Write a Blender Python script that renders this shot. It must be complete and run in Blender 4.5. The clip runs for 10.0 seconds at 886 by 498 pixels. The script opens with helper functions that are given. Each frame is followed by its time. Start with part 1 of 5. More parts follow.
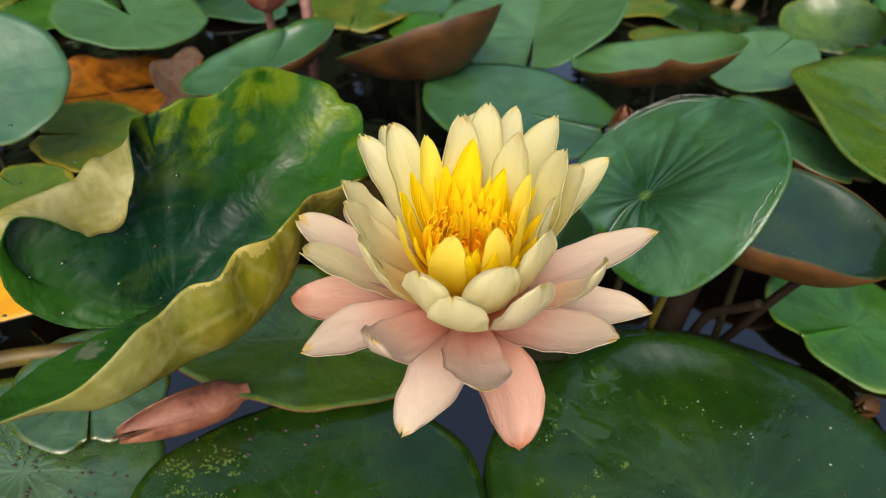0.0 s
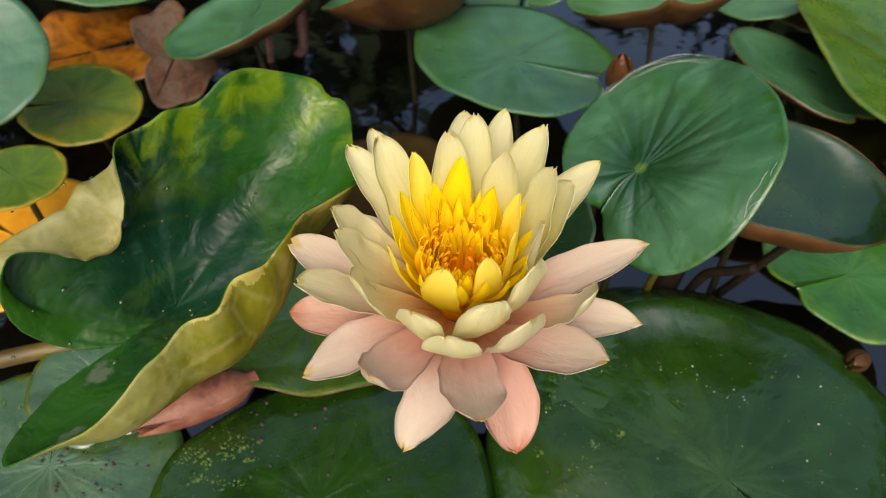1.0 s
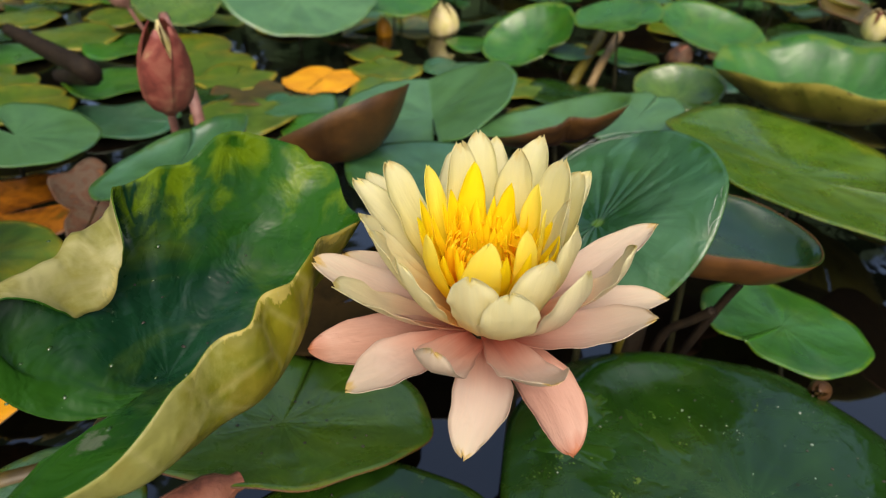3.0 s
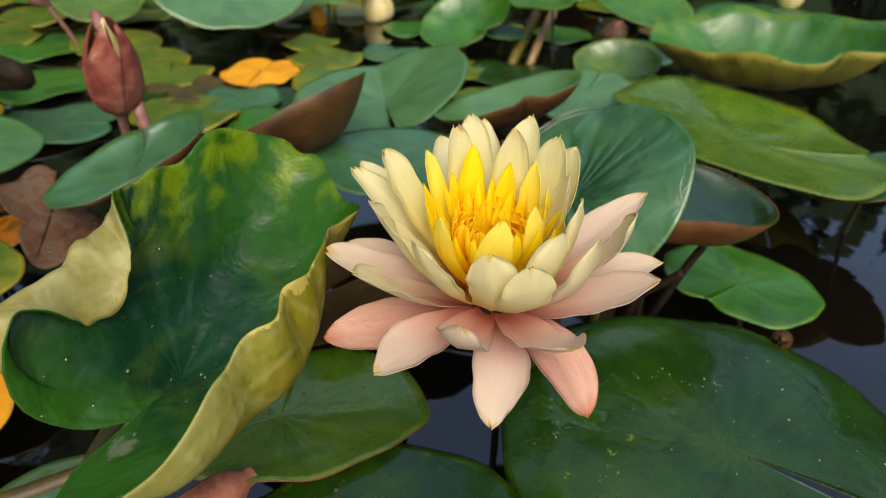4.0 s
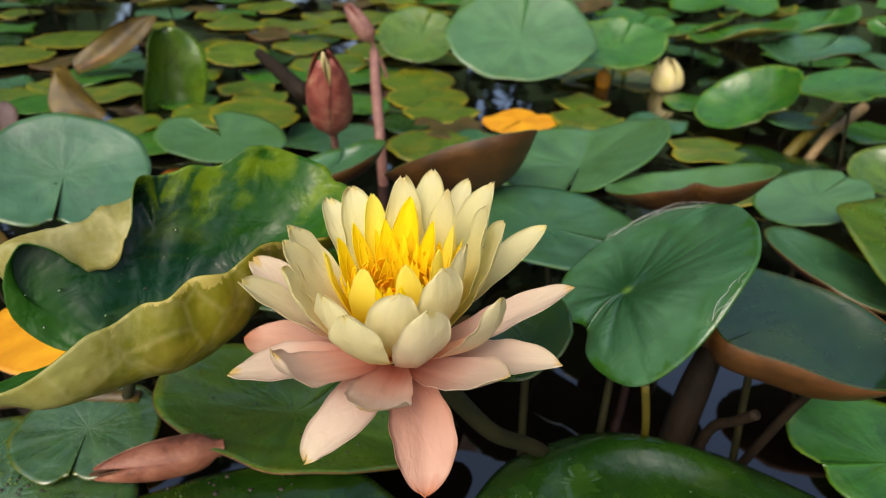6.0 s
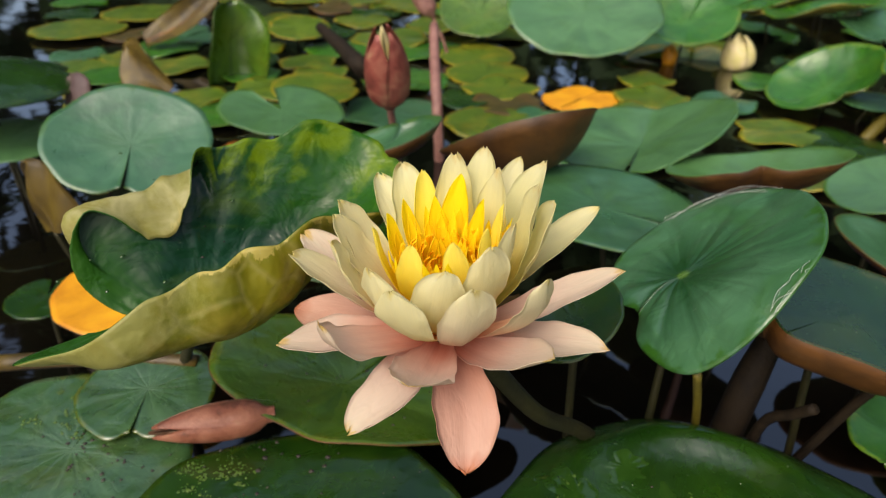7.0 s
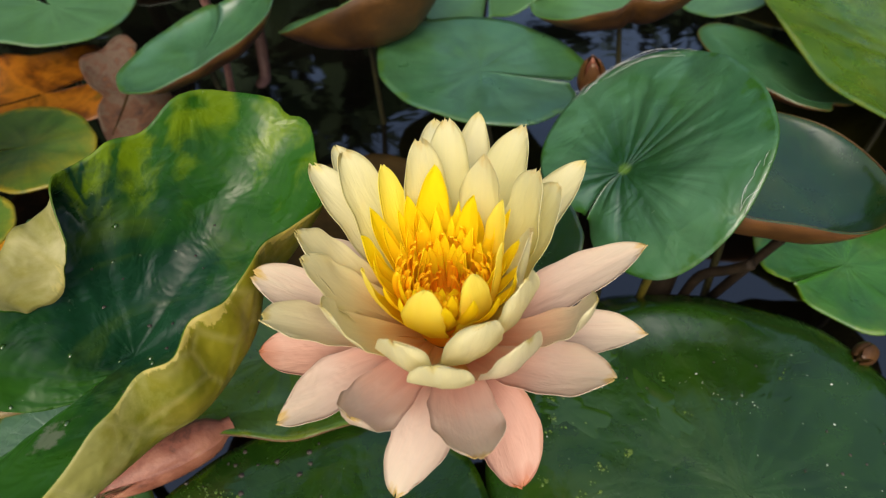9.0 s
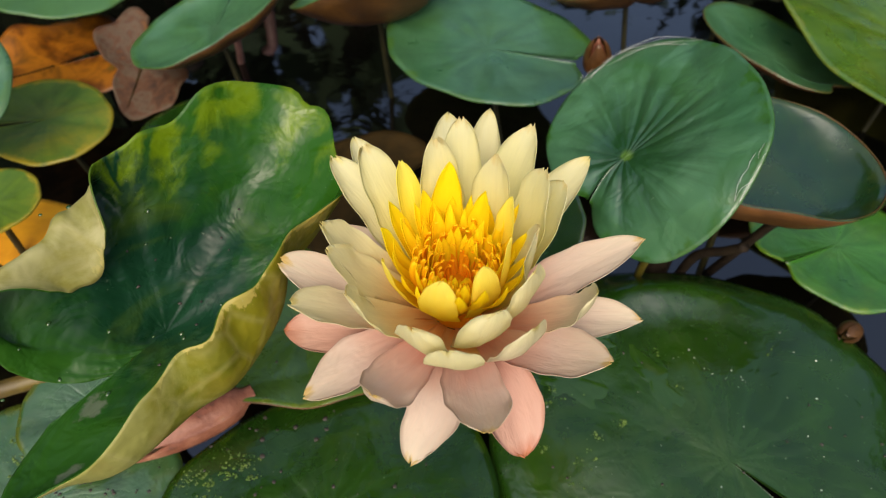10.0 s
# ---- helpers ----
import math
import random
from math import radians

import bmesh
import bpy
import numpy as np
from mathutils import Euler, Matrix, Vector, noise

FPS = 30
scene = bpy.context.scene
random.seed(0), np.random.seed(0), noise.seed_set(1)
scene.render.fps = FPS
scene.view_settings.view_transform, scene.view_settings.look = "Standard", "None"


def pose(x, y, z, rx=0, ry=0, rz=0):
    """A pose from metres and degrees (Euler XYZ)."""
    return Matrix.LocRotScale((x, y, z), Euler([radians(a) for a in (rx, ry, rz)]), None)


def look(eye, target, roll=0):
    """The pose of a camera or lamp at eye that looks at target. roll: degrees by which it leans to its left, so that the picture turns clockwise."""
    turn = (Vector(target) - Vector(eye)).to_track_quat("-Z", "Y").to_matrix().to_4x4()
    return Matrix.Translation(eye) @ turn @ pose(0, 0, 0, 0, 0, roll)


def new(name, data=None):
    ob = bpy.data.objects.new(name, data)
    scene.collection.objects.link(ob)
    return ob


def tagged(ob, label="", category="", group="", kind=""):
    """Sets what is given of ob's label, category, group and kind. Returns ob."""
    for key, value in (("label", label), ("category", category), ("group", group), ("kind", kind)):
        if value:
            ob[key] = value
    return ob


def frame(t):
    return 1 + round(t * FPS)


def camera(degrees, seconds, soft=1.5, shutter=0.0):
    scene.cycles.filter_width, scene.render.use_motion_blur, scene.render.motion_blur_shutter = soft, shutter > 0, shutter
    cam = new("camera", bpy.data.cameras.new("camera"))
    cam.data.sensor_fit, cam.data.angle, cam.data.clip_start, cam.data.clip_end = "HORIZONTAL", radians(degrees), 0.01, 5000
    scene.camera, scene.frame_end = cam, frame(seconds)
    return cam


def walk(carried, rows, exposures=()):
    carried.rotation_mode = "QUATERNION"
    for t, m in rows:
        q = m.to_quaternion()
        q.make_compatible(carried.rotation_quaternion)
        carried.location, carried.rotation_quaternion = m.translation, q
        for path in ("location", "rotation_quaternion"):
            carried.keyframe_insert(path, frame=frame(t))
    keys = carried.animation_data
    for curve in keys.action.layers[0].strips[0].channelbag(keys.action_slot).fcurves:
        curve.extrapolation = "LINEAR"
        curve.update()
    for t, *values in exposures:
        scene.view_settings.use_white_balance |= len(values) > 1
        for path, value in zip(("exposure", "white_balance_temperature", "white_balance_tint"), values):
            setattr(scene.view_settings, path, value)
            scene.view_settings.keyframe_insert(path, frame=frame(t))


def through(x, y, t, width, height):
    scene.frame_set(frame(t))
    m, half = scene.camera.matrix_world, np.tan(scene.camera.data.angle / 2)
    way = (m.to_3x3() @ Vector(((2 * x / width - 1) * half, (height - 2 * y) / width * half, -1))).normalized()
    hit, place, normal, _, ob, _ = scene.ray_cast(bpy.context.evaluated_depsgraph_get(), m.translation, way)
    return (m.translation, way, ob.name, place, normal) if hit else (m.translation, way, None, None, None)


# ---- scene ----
cam = camera(66.44, 10.0, soft=1.2)
PATH = [
    (0, (-0.00060, -0.00654, 0.28582), (0.00447, 0.18377, 0.12378), 3.63),
    (0.5, (-0.00120, 0.01228, 0.30479), (0.00533, 0.18644, 0.12556), 3.69),
    (1, (0.00251, 0.01752, 0.31309), (0.00668, 0.18352, 0.12620), 1.20),
    (1.5, (-0.00442, 0.00644, 0.29938), (0.00083, 0.18789, 0.12748), 1.48),
    (2, (-0.00422, -0.01586, 0.27041), (0.00888, 0.18765, 0.12580), 1.69),
    (2.5, (-0.01137, -0.02165, 0.26488), (0.00997, 0.18885, 0.13171), 2.19),
    (3, (-0.04726, -0.01953, 0.26325), (0.00366, 0.18889, 0.13493), 2.30),
    (3.2, (-0.05978, -0.01764, 0.26311), (0.00134, 0.18750, 0.13397), 1.82),
    (3.75, (-0.07346, -0.01825, 0.26441), (0.00042, 0.18164, 0.13255), 1.40),
    (4.3, (-0.06367, -0.02268, 0.26720), (-0.00121, 0.17909, 0.13346), 0.87),
    (4.5, (-0.05487, -0.02428, 0.26840), (-0.00416, 0.18073, 0.13460), 0.30),
    (5, (-0.00894, -0.03114, 0.26561), (0.01028, 0.18220, 0.13671), -0.45),
    (5.5, (0.02570, -0.03207, 0.26567), (0.01589, 0.18535, 0.14266), -0.90),
    (5.7, (0.03948, -0.03312, 0.26790), (0.01871, 0.18482, 0.14719), 0.15),
    (6.25, (0.07221, -0.03249, 0.26788), (0.02295, 0.18376, 0.15281), 1.79),
    (6.8, (0.07565, -0.03092, 0.26660), (0.01490, 0.18062, 0.14803), 1.35),
    (6.9, (0.06903, -0.03262, 0.26686), (0.00942, 0.17776, 0.14567), 0.62),
    (7, (0.06278, -0.03111, 0.26767), (0.00654, 0.17822, 0.14309), 0.52),
    (7.5, (0.02387, -0.00431, 0.24462), (0.00972, 0.20625, 0.11059), -0.56),
    (8, (0.00695, 0.01012, 0.25062), (0.00808, 0.21470, 0.10694), 0.10),
    (8.5, (0.00249, 0.02330, 0.27225), (0.01193, 0.21239, 0.10898), -0.19),
    (9, (0.00323, 0.02996, 0.29681), (0.01494, 0.20211, 0.11589), -1.42),
    (9.5, (-0.00032, 0.03783, 0.32341), (0.00868, 0.18994, 0.12521), -2.53),
    (10, (-0.00078, 0.02602, 0.31493), (0.00971, 0.18758, 0.12443), -0.89),
]
cam.data.dof.use_dof, cam.data.dof.focus_distance, cam.data.dof.aperture_fstop = True, 0.218, 16.0
walk(cam, [(t, look(eye, target, roll)) for t, eye, target, roll in PATH])

# ---- light ----
world = bpy.data.worlds.new("sky")
scene.world = world
world.use_nodes = True
wn = world.node_tree.nodes
sky = wn.new("ShaderNodeTexSky")
sky.sky_type, sky.sun_disc = "NISHITA", False
sky.sun_elevation, sky.sun_rotation = radians(46), radians(192)
sky.air_density, sky.dust_density, sky.ozone_density = 0.75, 5.0, 0.0
world.node_tree.links.new(sky.outputs["Color"], wn["Background"].inputs["Color"])
wn["Background"].inputs["Strength"].default_value = 0.50
sun_data = bpy.data.lights.new("sun", "SUN")
sun_data.energy, sun_data.angle, sun_data.color = 1.1, radians(75), (0.97, 1.0, 0.95)
sun = new("sun", sun_data)
sun.matrix_world = look((0, 0, 3), (0.60, 2.80, 0.0))
scene.view_settings.exposure = -0.64


# ---- materials ----
def nodes_of(name):
    m = bpy.data.materials.new(name)
    m.use_nodes = True
    t = m.node_tree
    return m, t, t.nodes["Principled BSDF"], t.nodes["Material Output"]


def ramp(t, stops, fac=None):
    n = t.nodes.new("ShaderNodeValToRGB")
    el = n.color_ramp.elements
    while len(el) < len(stops):
        el.new(0.5)
    for e, (pos, col) in zip(el, stops):
        e.position, e.color = pos, (*col, 1) if len(col) == 3 else col
    if fac is not None:
        t.links.new(fac, n.inputs["Fac"])
    return n.outputs["Color"]


def noise_tex(t, scale, detail=4.0, rough=0.55, coord=None, distort=0.0):
    n = t.nodes.new("ShaderNodeTexNoise")
    n.inputs["Scale"].default_value = scale
    n.inputs["Detail"].default_value = detail
    n.inputs["Roughness"].default_value = rough
    n.inputs["Distortion"].default_value = distort
    if coord is not None:
        t.links.new(coord, n.inputs["Vector"])
    return n.outputs["Fac"]


def math_node(t, op, a, b=None, clamp=False):
    n = t.nodes.new("ShaderNodeMath")
    n.operation, n.use_clamp = op, clamp
    for i, v in enumerate((a, b)):
        if v is None:
            continue
        if isinstance(v, (int, float)):
            n.inputs[i].default_value = v
        else:
            t.links.new(v, n.inputs[i])
    return n.outputs[0]


def mix_col(t, fac, a, b, mode="MIX"):
    n = t.nodes.new("ShaderNodeMix")
    n.data_type, n.blend_type = "RGBA", mode
    for sock, v in ((n.inputs[0], fac), (n.inputs[6], a), (n.inputs[7], b)):
        if isinstance(v, (int, float)):
            sock.default_value = v
        elif isinstance(v, tuple):
            sock.default_value = (*v, 1)
        else:
            t.links.new(v, sock)
    return n.outputs[2]


def bump_to(t, bsdf, height, strength, dist):
    n = t.nodes.new("ShaderNodeBump")
    n.inputs["Strength"].default_value = strength
    n.inputs["Distance"].default_value = dist
    t.links.new(height, n.inputs["Height"])
    t.links.new(n.outputs["Normal"], bsdf.inputs["Normal"])


def coords(t):
    n = t.nodes.new("ShaderNodeTexCoord")
    return n.outputs["UV"], n.outputs["Object"]


def pad_material(name, dark, light, edge, vein=(0.10, 0.22, 0.08), rough=0.32, veins=18, vein_amount=0.35, spots=0.0, edge_from=0.95, bump=0.25, vein_reach=0.75, far_tint=None, tail_tint=None, spec=0.36, patch_at=None, vein_deep=0.12, star=0.0, ray_amount=0.35):
    """The blade of a floating leaf: two greens in patches, paler radial veins, a tinted margin, specks and fine relief."""
    m, t, b, out = nodes_of(name)
    uv, ob = coords(t)
    info = t.nodes.new("ShaderNodeObjectInfo")
    rnd = info.outputs["Random"]
    own = t.nodes.new("ShaderNodeVectorMath")
    own.operation = "MULTIPLY_ADD"
    own.inputs[1].default_value = (1.7, 2.3, 0.9)
    t.links.new(rnd, own.inputs[0])
    t.links.new(ob, own.inputs[2])
    ob = own.outputs["Vector"]
    big = noise_tex(t, 22, 5, 0.6, ob, 0.6)
    base = ramp(t, [(0.32, dark), (0.68, light)], big)
    base = mix_col(t, math_node(t, "MULTIPLY", rnd, 0.25), base, light)
    worn = noise_tex(t, 11, 6, 0.7, ob, 1.5)
    base = mix_col(t, ramp(t, [(0.50, (0, 0, 0)), (0.72, (0.75, 0.75, 0.75))], worn), base, edge)
    # dark mottling that also stands in for shade in the blade's dents
    base = mix_col(t, ramp(t, [(0.26, (0.7, 0.7, 0.7)), (0.46, (0, 0, 0))], noise_tex(t, 14, 6, 0.7, ob, 1.0)), base, tuple(0.45 * v for v in dark))
    shift = t.nodes.new("ShaderNodeVectorMath")
    shift.operation = "ADD"
    many = t.nodes.new("ShaderNodeVectorMath")
    many.operation = "SCALE"
    many.inputs[0].default_value = (31.0, 17.0, 9.0)
    t.links.new(rnd, many.inputs["Scale"])
    t.links.new(uv, shift.inputs[0])
    t.links.new(many.outputs["Vector"], shift.inputs[1])
    ob_uv = shift.outputs["Vector"]
    rad = t.nodes.new("ShaderNodeVectorMath")
    rad.operation = "LENGTH"
    t.links.new(uv, rad.inputs[0])
    rho = rad.outputs["Value"]
    g = t.nodes.new("ShaderNodeTexGradient")
    g.gradient_type = "RADIAL"
    t.links.new(uv, g.inputs["Vector"])
    wob = noise_tex(t, 5, 3, 0.5, uv)
    ang = math_node(t, "ADD", math_node(t, "MULTIPLY", g.outputs["Fac"], float(veins)), math_node(t, "MULTIPLY", wob, 1.1))
    saw = math_node(t, "PINGPONG", ang, 0.5)
    line = math_node(t, "DIVIDE", math_node(t, "MULTIPLY", saw, rho), 0.055, True)
    line = math_node(t, "SUBTRACT", 1.0, line, True)
    fade = ramp(t, [(0.03, (1, 1, 1)), (vein_reach, (0.25, 0.25, 0.25)), (min(vein_reach + 0.25, 1.0), (0, 0, 0))], rho)
    vline = math_node(t, "MULTIPLY", line, fade)
    spoke = t.nodes.new("ShaderNodeVectorMath")
    spoke.operation = "NORMALIZE"
    t.links.new(uv, spoke.inputs[0])
    ray = t.nodes.new("ShaderNodeVectorMath")
    ray.operation = "MULTIPLY_ADD"
    ray.inputs[1].default_value = (0.35, 0.35, 0.0)
    t.links.new(ob_uv, ray.inputs[0])
    t.links.new(spoke.outputs["Vector"], ray.inputs[2])
    rays = noise_tex(t, 3.2, 2, 0.5, ray.outputs["Vector"])
    spread = ramp(t, [(0.05, (0.25, 0.25, 0.25)), (0.40, (1, 1, 1)), (0.85, (0.6, 0.6, 0.6)), (1.0, (0.2, 0.2, 0.2))], rho)
    base = mix_col(t, math_node(t, "MULTIPLY", ramp(t, [(0.36, (ray_amount,) * 3), (0.52, (0, 0, 0))], rays), spread), base, tuple(0.55 * v for v in dark))
    base = mix_col(t, math_node(t, "MULTIPLY", ramp(t, [(0.52, (0, 0, 0)), (0.70, (0.8 * ray_amount,) * 3)], rays), spread), base, tuple(1.25 * v for v in light))
    base = mix_col(t, math_node(t, "MULTIPLY", vline, vein_amount), base, vein)
    if star:
        ray_noise = math_node(t, "MULTIPLY", math_node(t, "SUBTRACT", noise_tex(t, 4.5, 5, 0.75, spoke.outputs["Vector"]), 0.5), 1.5)
        burst = ramp(t, [(0.12, (1, 1, 1)), (0.36, (0.7, 0.7, 0.7)), (0.70, (0, 0, 0))], math_node(t, "ADD", rho, ray_noise))
        base = mix_col(t, math_node(t, "MULTIPLY", burst, star), base, vein)
        base = mix_col(t, ramp(t, [(0.03, (1, 1, 1)), (0.075, (0, 0, 0))], rho), base, (0.07, 0.15, 0.012))
    wave = noise_tex(t, 3.5, 5, 0.65, ob_uv)
    rim = math_node(t, "ADD", rho, math_node(t, "MULTIPLY", math_node(t, "SUBTRACT", wave, 0.5), 0.55))
    rimf = ramp(t, [(edge_from, (0, 0, 0)), (min(edge_from + 0.16, 1.0), (1, 1, 1))], rim)
    base = mix_col(t, rimf, base, edge)
    if far_tint or tail_tint:
        sep = t.nodes.new("ShaderNodeSeparateXYZ")
        t.links.new(uv, sep.inputs[0])
        patch = math_node(t, "MULTIPLY", math_node(t, "SUBTRACT", noise_tex(t, 6, 5, 0.65, uv), 0.5), 1.7)
    if far_tint:
        streaks = ramp(t, [(0.08, (0, 0, 0)), (0.30, (1, 1, 1))], math_node(t, "PINGPONG", math_node(t, "ADD", math_node(t, "MULTIPLY", g.outputs["Fac"], 26.0), math_node(t, "MULTIPLY", wob, 2.0)), 0.5))
        side_green = ramp(t, [(0.35, (0, 0, 0)), (0.85, (1, 1, 1))], math_node(t, "ADD", math_node(t, "ADD", math_node(t, "MULTIPLY", sep.outputs["Y"], 0.6), sep.outputs["X"]), math_node(t, "MULTIPLY", patch, 0.5)))
        base = mix_col(t, side_green, base, (0.016, 0.070, 0.004))
        tail_green = ramp(t, [(0.15, (0, 0, 0)), (0.55, (1, 1, 1))], math_node(t, "ADD", math_node(t, "MULTIPLY", sep.outputs["X"], -1.0), math_node(t, "MULTIPLY", patch, 0.4)))
        base = mix_col(t, math_node(t, "MULTIPLY", tail_green, 0.85), base, (0.018, 0.072, 0.005))
        f = ramp(t, [(0.70, (0, 0, 0)), (0.96, (1, 1, 1))], math_node(t, "ADD", math_node(t, "ADD", sep.outputs["X"], math_node(t, "MULTIPLY", sep.outputs["Y"], -0.35)), math_node(t, "MULTIPLY", patch, 0.6)))
        base = mix_col(t, math_node(t, "MULTIPLY", math_node(t, "MULTIPLY", f, streaks), 0.85), base, far_tint)
    if tail_tint:
        f1 = ramp(t, [(0.30, (0, 0, 0)), (0.75, (1, 1, 1))], math_node(t, "ADD", math_node(t, "MULTIPLY", sep.outputs["X"], -1.0), patch))
        f2 = ramp(t, [(0.30, (0, 0, 0)), (0.55, (1, 1, 1))], math_node(t, "ADD", math_node(t, "MULTIPLY", sep.outputs["Y"], -1.0), patch))
        base = mix_col(t, f1, base, (0.190, 0.190, 0.045))
        base = mix_col(t, math_node(t, "MULTIPLY", f2, ramp(t, [(0.36, (0.25, 0.25, 0.25)), (0.60, (1, 1, 1))], noise_tex(t, 55, 5, 0.65, ob, 0.5))), base, tail_tint)
    if patch_at:
        fsum = None
        for (px, py, sx, sy, turn) in patch_at:
            mp = t.nodes.new("ShaderNodeMapping")
            mp.vector_type = "TEXTURE"
            mp.inputs["Location"].default_value = (px, py, 0)
            mp.inputs["Rotation"].default_value = (0, 0, turn)
            mp.inputs["Scale"].default_value = (sx, sy, 1)
            t.links.new(uv, mp.inputs["Vector"])
            ln = t.nodes.new("ShaderNodeVectorMath")
            ln.operation = "LENGTH"
            t.links.new(mp.outputs["Vector"], ln.inputs[0])
            one = math_node(t, "SUBTRACT", 1.0, ln.outputs["Value"], True)
            fsum = one if fsum is None else math_node(t, "MAXIMUM", fsum, one)
        ragged = math_node(t, "ADD", fsum, math_node(t, "MULTIPLY", math_node(t, "SUBTRACT", noise_tex(t, 160, 5, 0.7, ob), 0.5), 1.8))
        dry = math_node(t, "MULTIPLY", ramp(t, [(0.42, (0, 0, 0)), (0.60, (1, 1, 1))], ragged), ramp(t, [(0.0, (0, 0, 0)), (0.10, (1, 1, 1))], fsum))
        base = mix_col(t, math_node(t, "MULTIPLY", dry, 0.55), base, (0.13, 0.14, 0.10))
    speck = noise_tex(t, 520, 2, 0.5, ob)
    base = mix_col(t, ramp(t, [(0.74, (0, 0, 0)), (0.80, (0.35, 0.35, 0.35))], speck), base, (0.25, 0.30, 0.20))
    if spots:
        hole = noise_tex(t, 150, 2, 0.5, ob)
        base = mix_col(t, ramp(t, [(0.66, (0, 0, 0)), (0.70, (spots, spots, spots))], hole), base, (0.03, 0.015, 0.008))
    t.links.new(base, b.inputs["Base Color"])
    wet = noise_tex(t, 30, 5, 0.65, ob, 0.8)
    t.links.new(ramp(t, [(0.3, (rough - 0.08,) * 3), (0.7, (rough + 0.12,) * 3)], wet), b.inputs["Roughness"])
    b.inputs["Specular IOR Level"].default_value = spec
    hgt = math_node(t, "SUBTRACT", math_node(t, "MULTIPLY", noise_tex(t, 60, 3, 0.5, ob, 0.4), 2.6 if far_tint else 1.3), math_node(t, "MULTIPLY", vline, vein_deep))
    hgt = math_node(t, "ADD", hgt, math_node(t, "MULTIPLY", noise_tex(t, 20, 2, 0.4, ob, 0.3), 9.0 if far_tint else 5.0))
    hgt = math_node(t, "ADD", hgt, math_node(t, "MULTIPLY", rays, math_node(t, "MULTIPLY", spread, 1.6 * ray_amount)))
    if tail_tint:
        cells = t.nodes.new("ShaderNodeTexVoronoi")
        cells.feature = "DISTANCE_TO_EDGE"
        cells.inputs["Scale"].default_value = 62
        cells.inputs["Randomness"].default_value = 1.0
        t.links.new(ob, cells.inputs["Vector"])
        net = ramp(t, [(0.0, (1, 1, 1)), (0.10, (0, 0, 0))], cells.outputs["Distance"])
        blot = ramp(t, [(0.50, (0, 0, 0)), (0.66, (1, 1, 1))], noise_tex(t, 45, 5, 0.65, ob))
        base = mix_col(t, math_node(t, "MULTIPLY", blot, 0.5), base, (0.17, 0.13, 0.012))
        base = mix_col(t, math_node(t, "MULTIPLY", net, 0.10), base, (0.46, 0.42, 0.22))
        t.links.new(base, b.inputs["Base Color"])
        hgt = math_node(t, "SUBTRACT", math_node(t, "ADD", math_node(t, "MULTIPLY", noise_tex(t, 48, 3, 0.5, ob), 3.0), math_node(t, "MULTIPLY", cells.outputs["Distance"], 0.12)), math_node(t, "MULTIPLY", net, 0.05))
    bump_to(t, b, hgt, bump, 0.0012)
    return m


def plain_material(name, stops, scale=40, rough=0.5, bump=0.3, dist=0.001, spec=0.4, detail=5, stretch=None, distort=0.4):
    m, t, b, out = nodes_of(name)
    uv, ob = coords(t)
    vec = ob
    if stretch:
        mp = t.nodes.new("ShaderNodeMapping")
        mp.inputs["Scale"].default_value = stretch
        t.links.new(ob, mp.inputs["Vector"])
        vec = mp.outputs["Vector"]
    n = noise_tex(t, scale, detail, 0.6, vec, distort)
    t.links.new(ramp(t, stops, n), b.inputs["Base Color"])
    b.inputs["Roughness"].default_value = rough
    b.inputs["Specular IOR Level"].default_value = spec
    bump_to(t, b, noise_tex(t, scale * 4, 3, 0.5, vec), bump, dist)
    return m


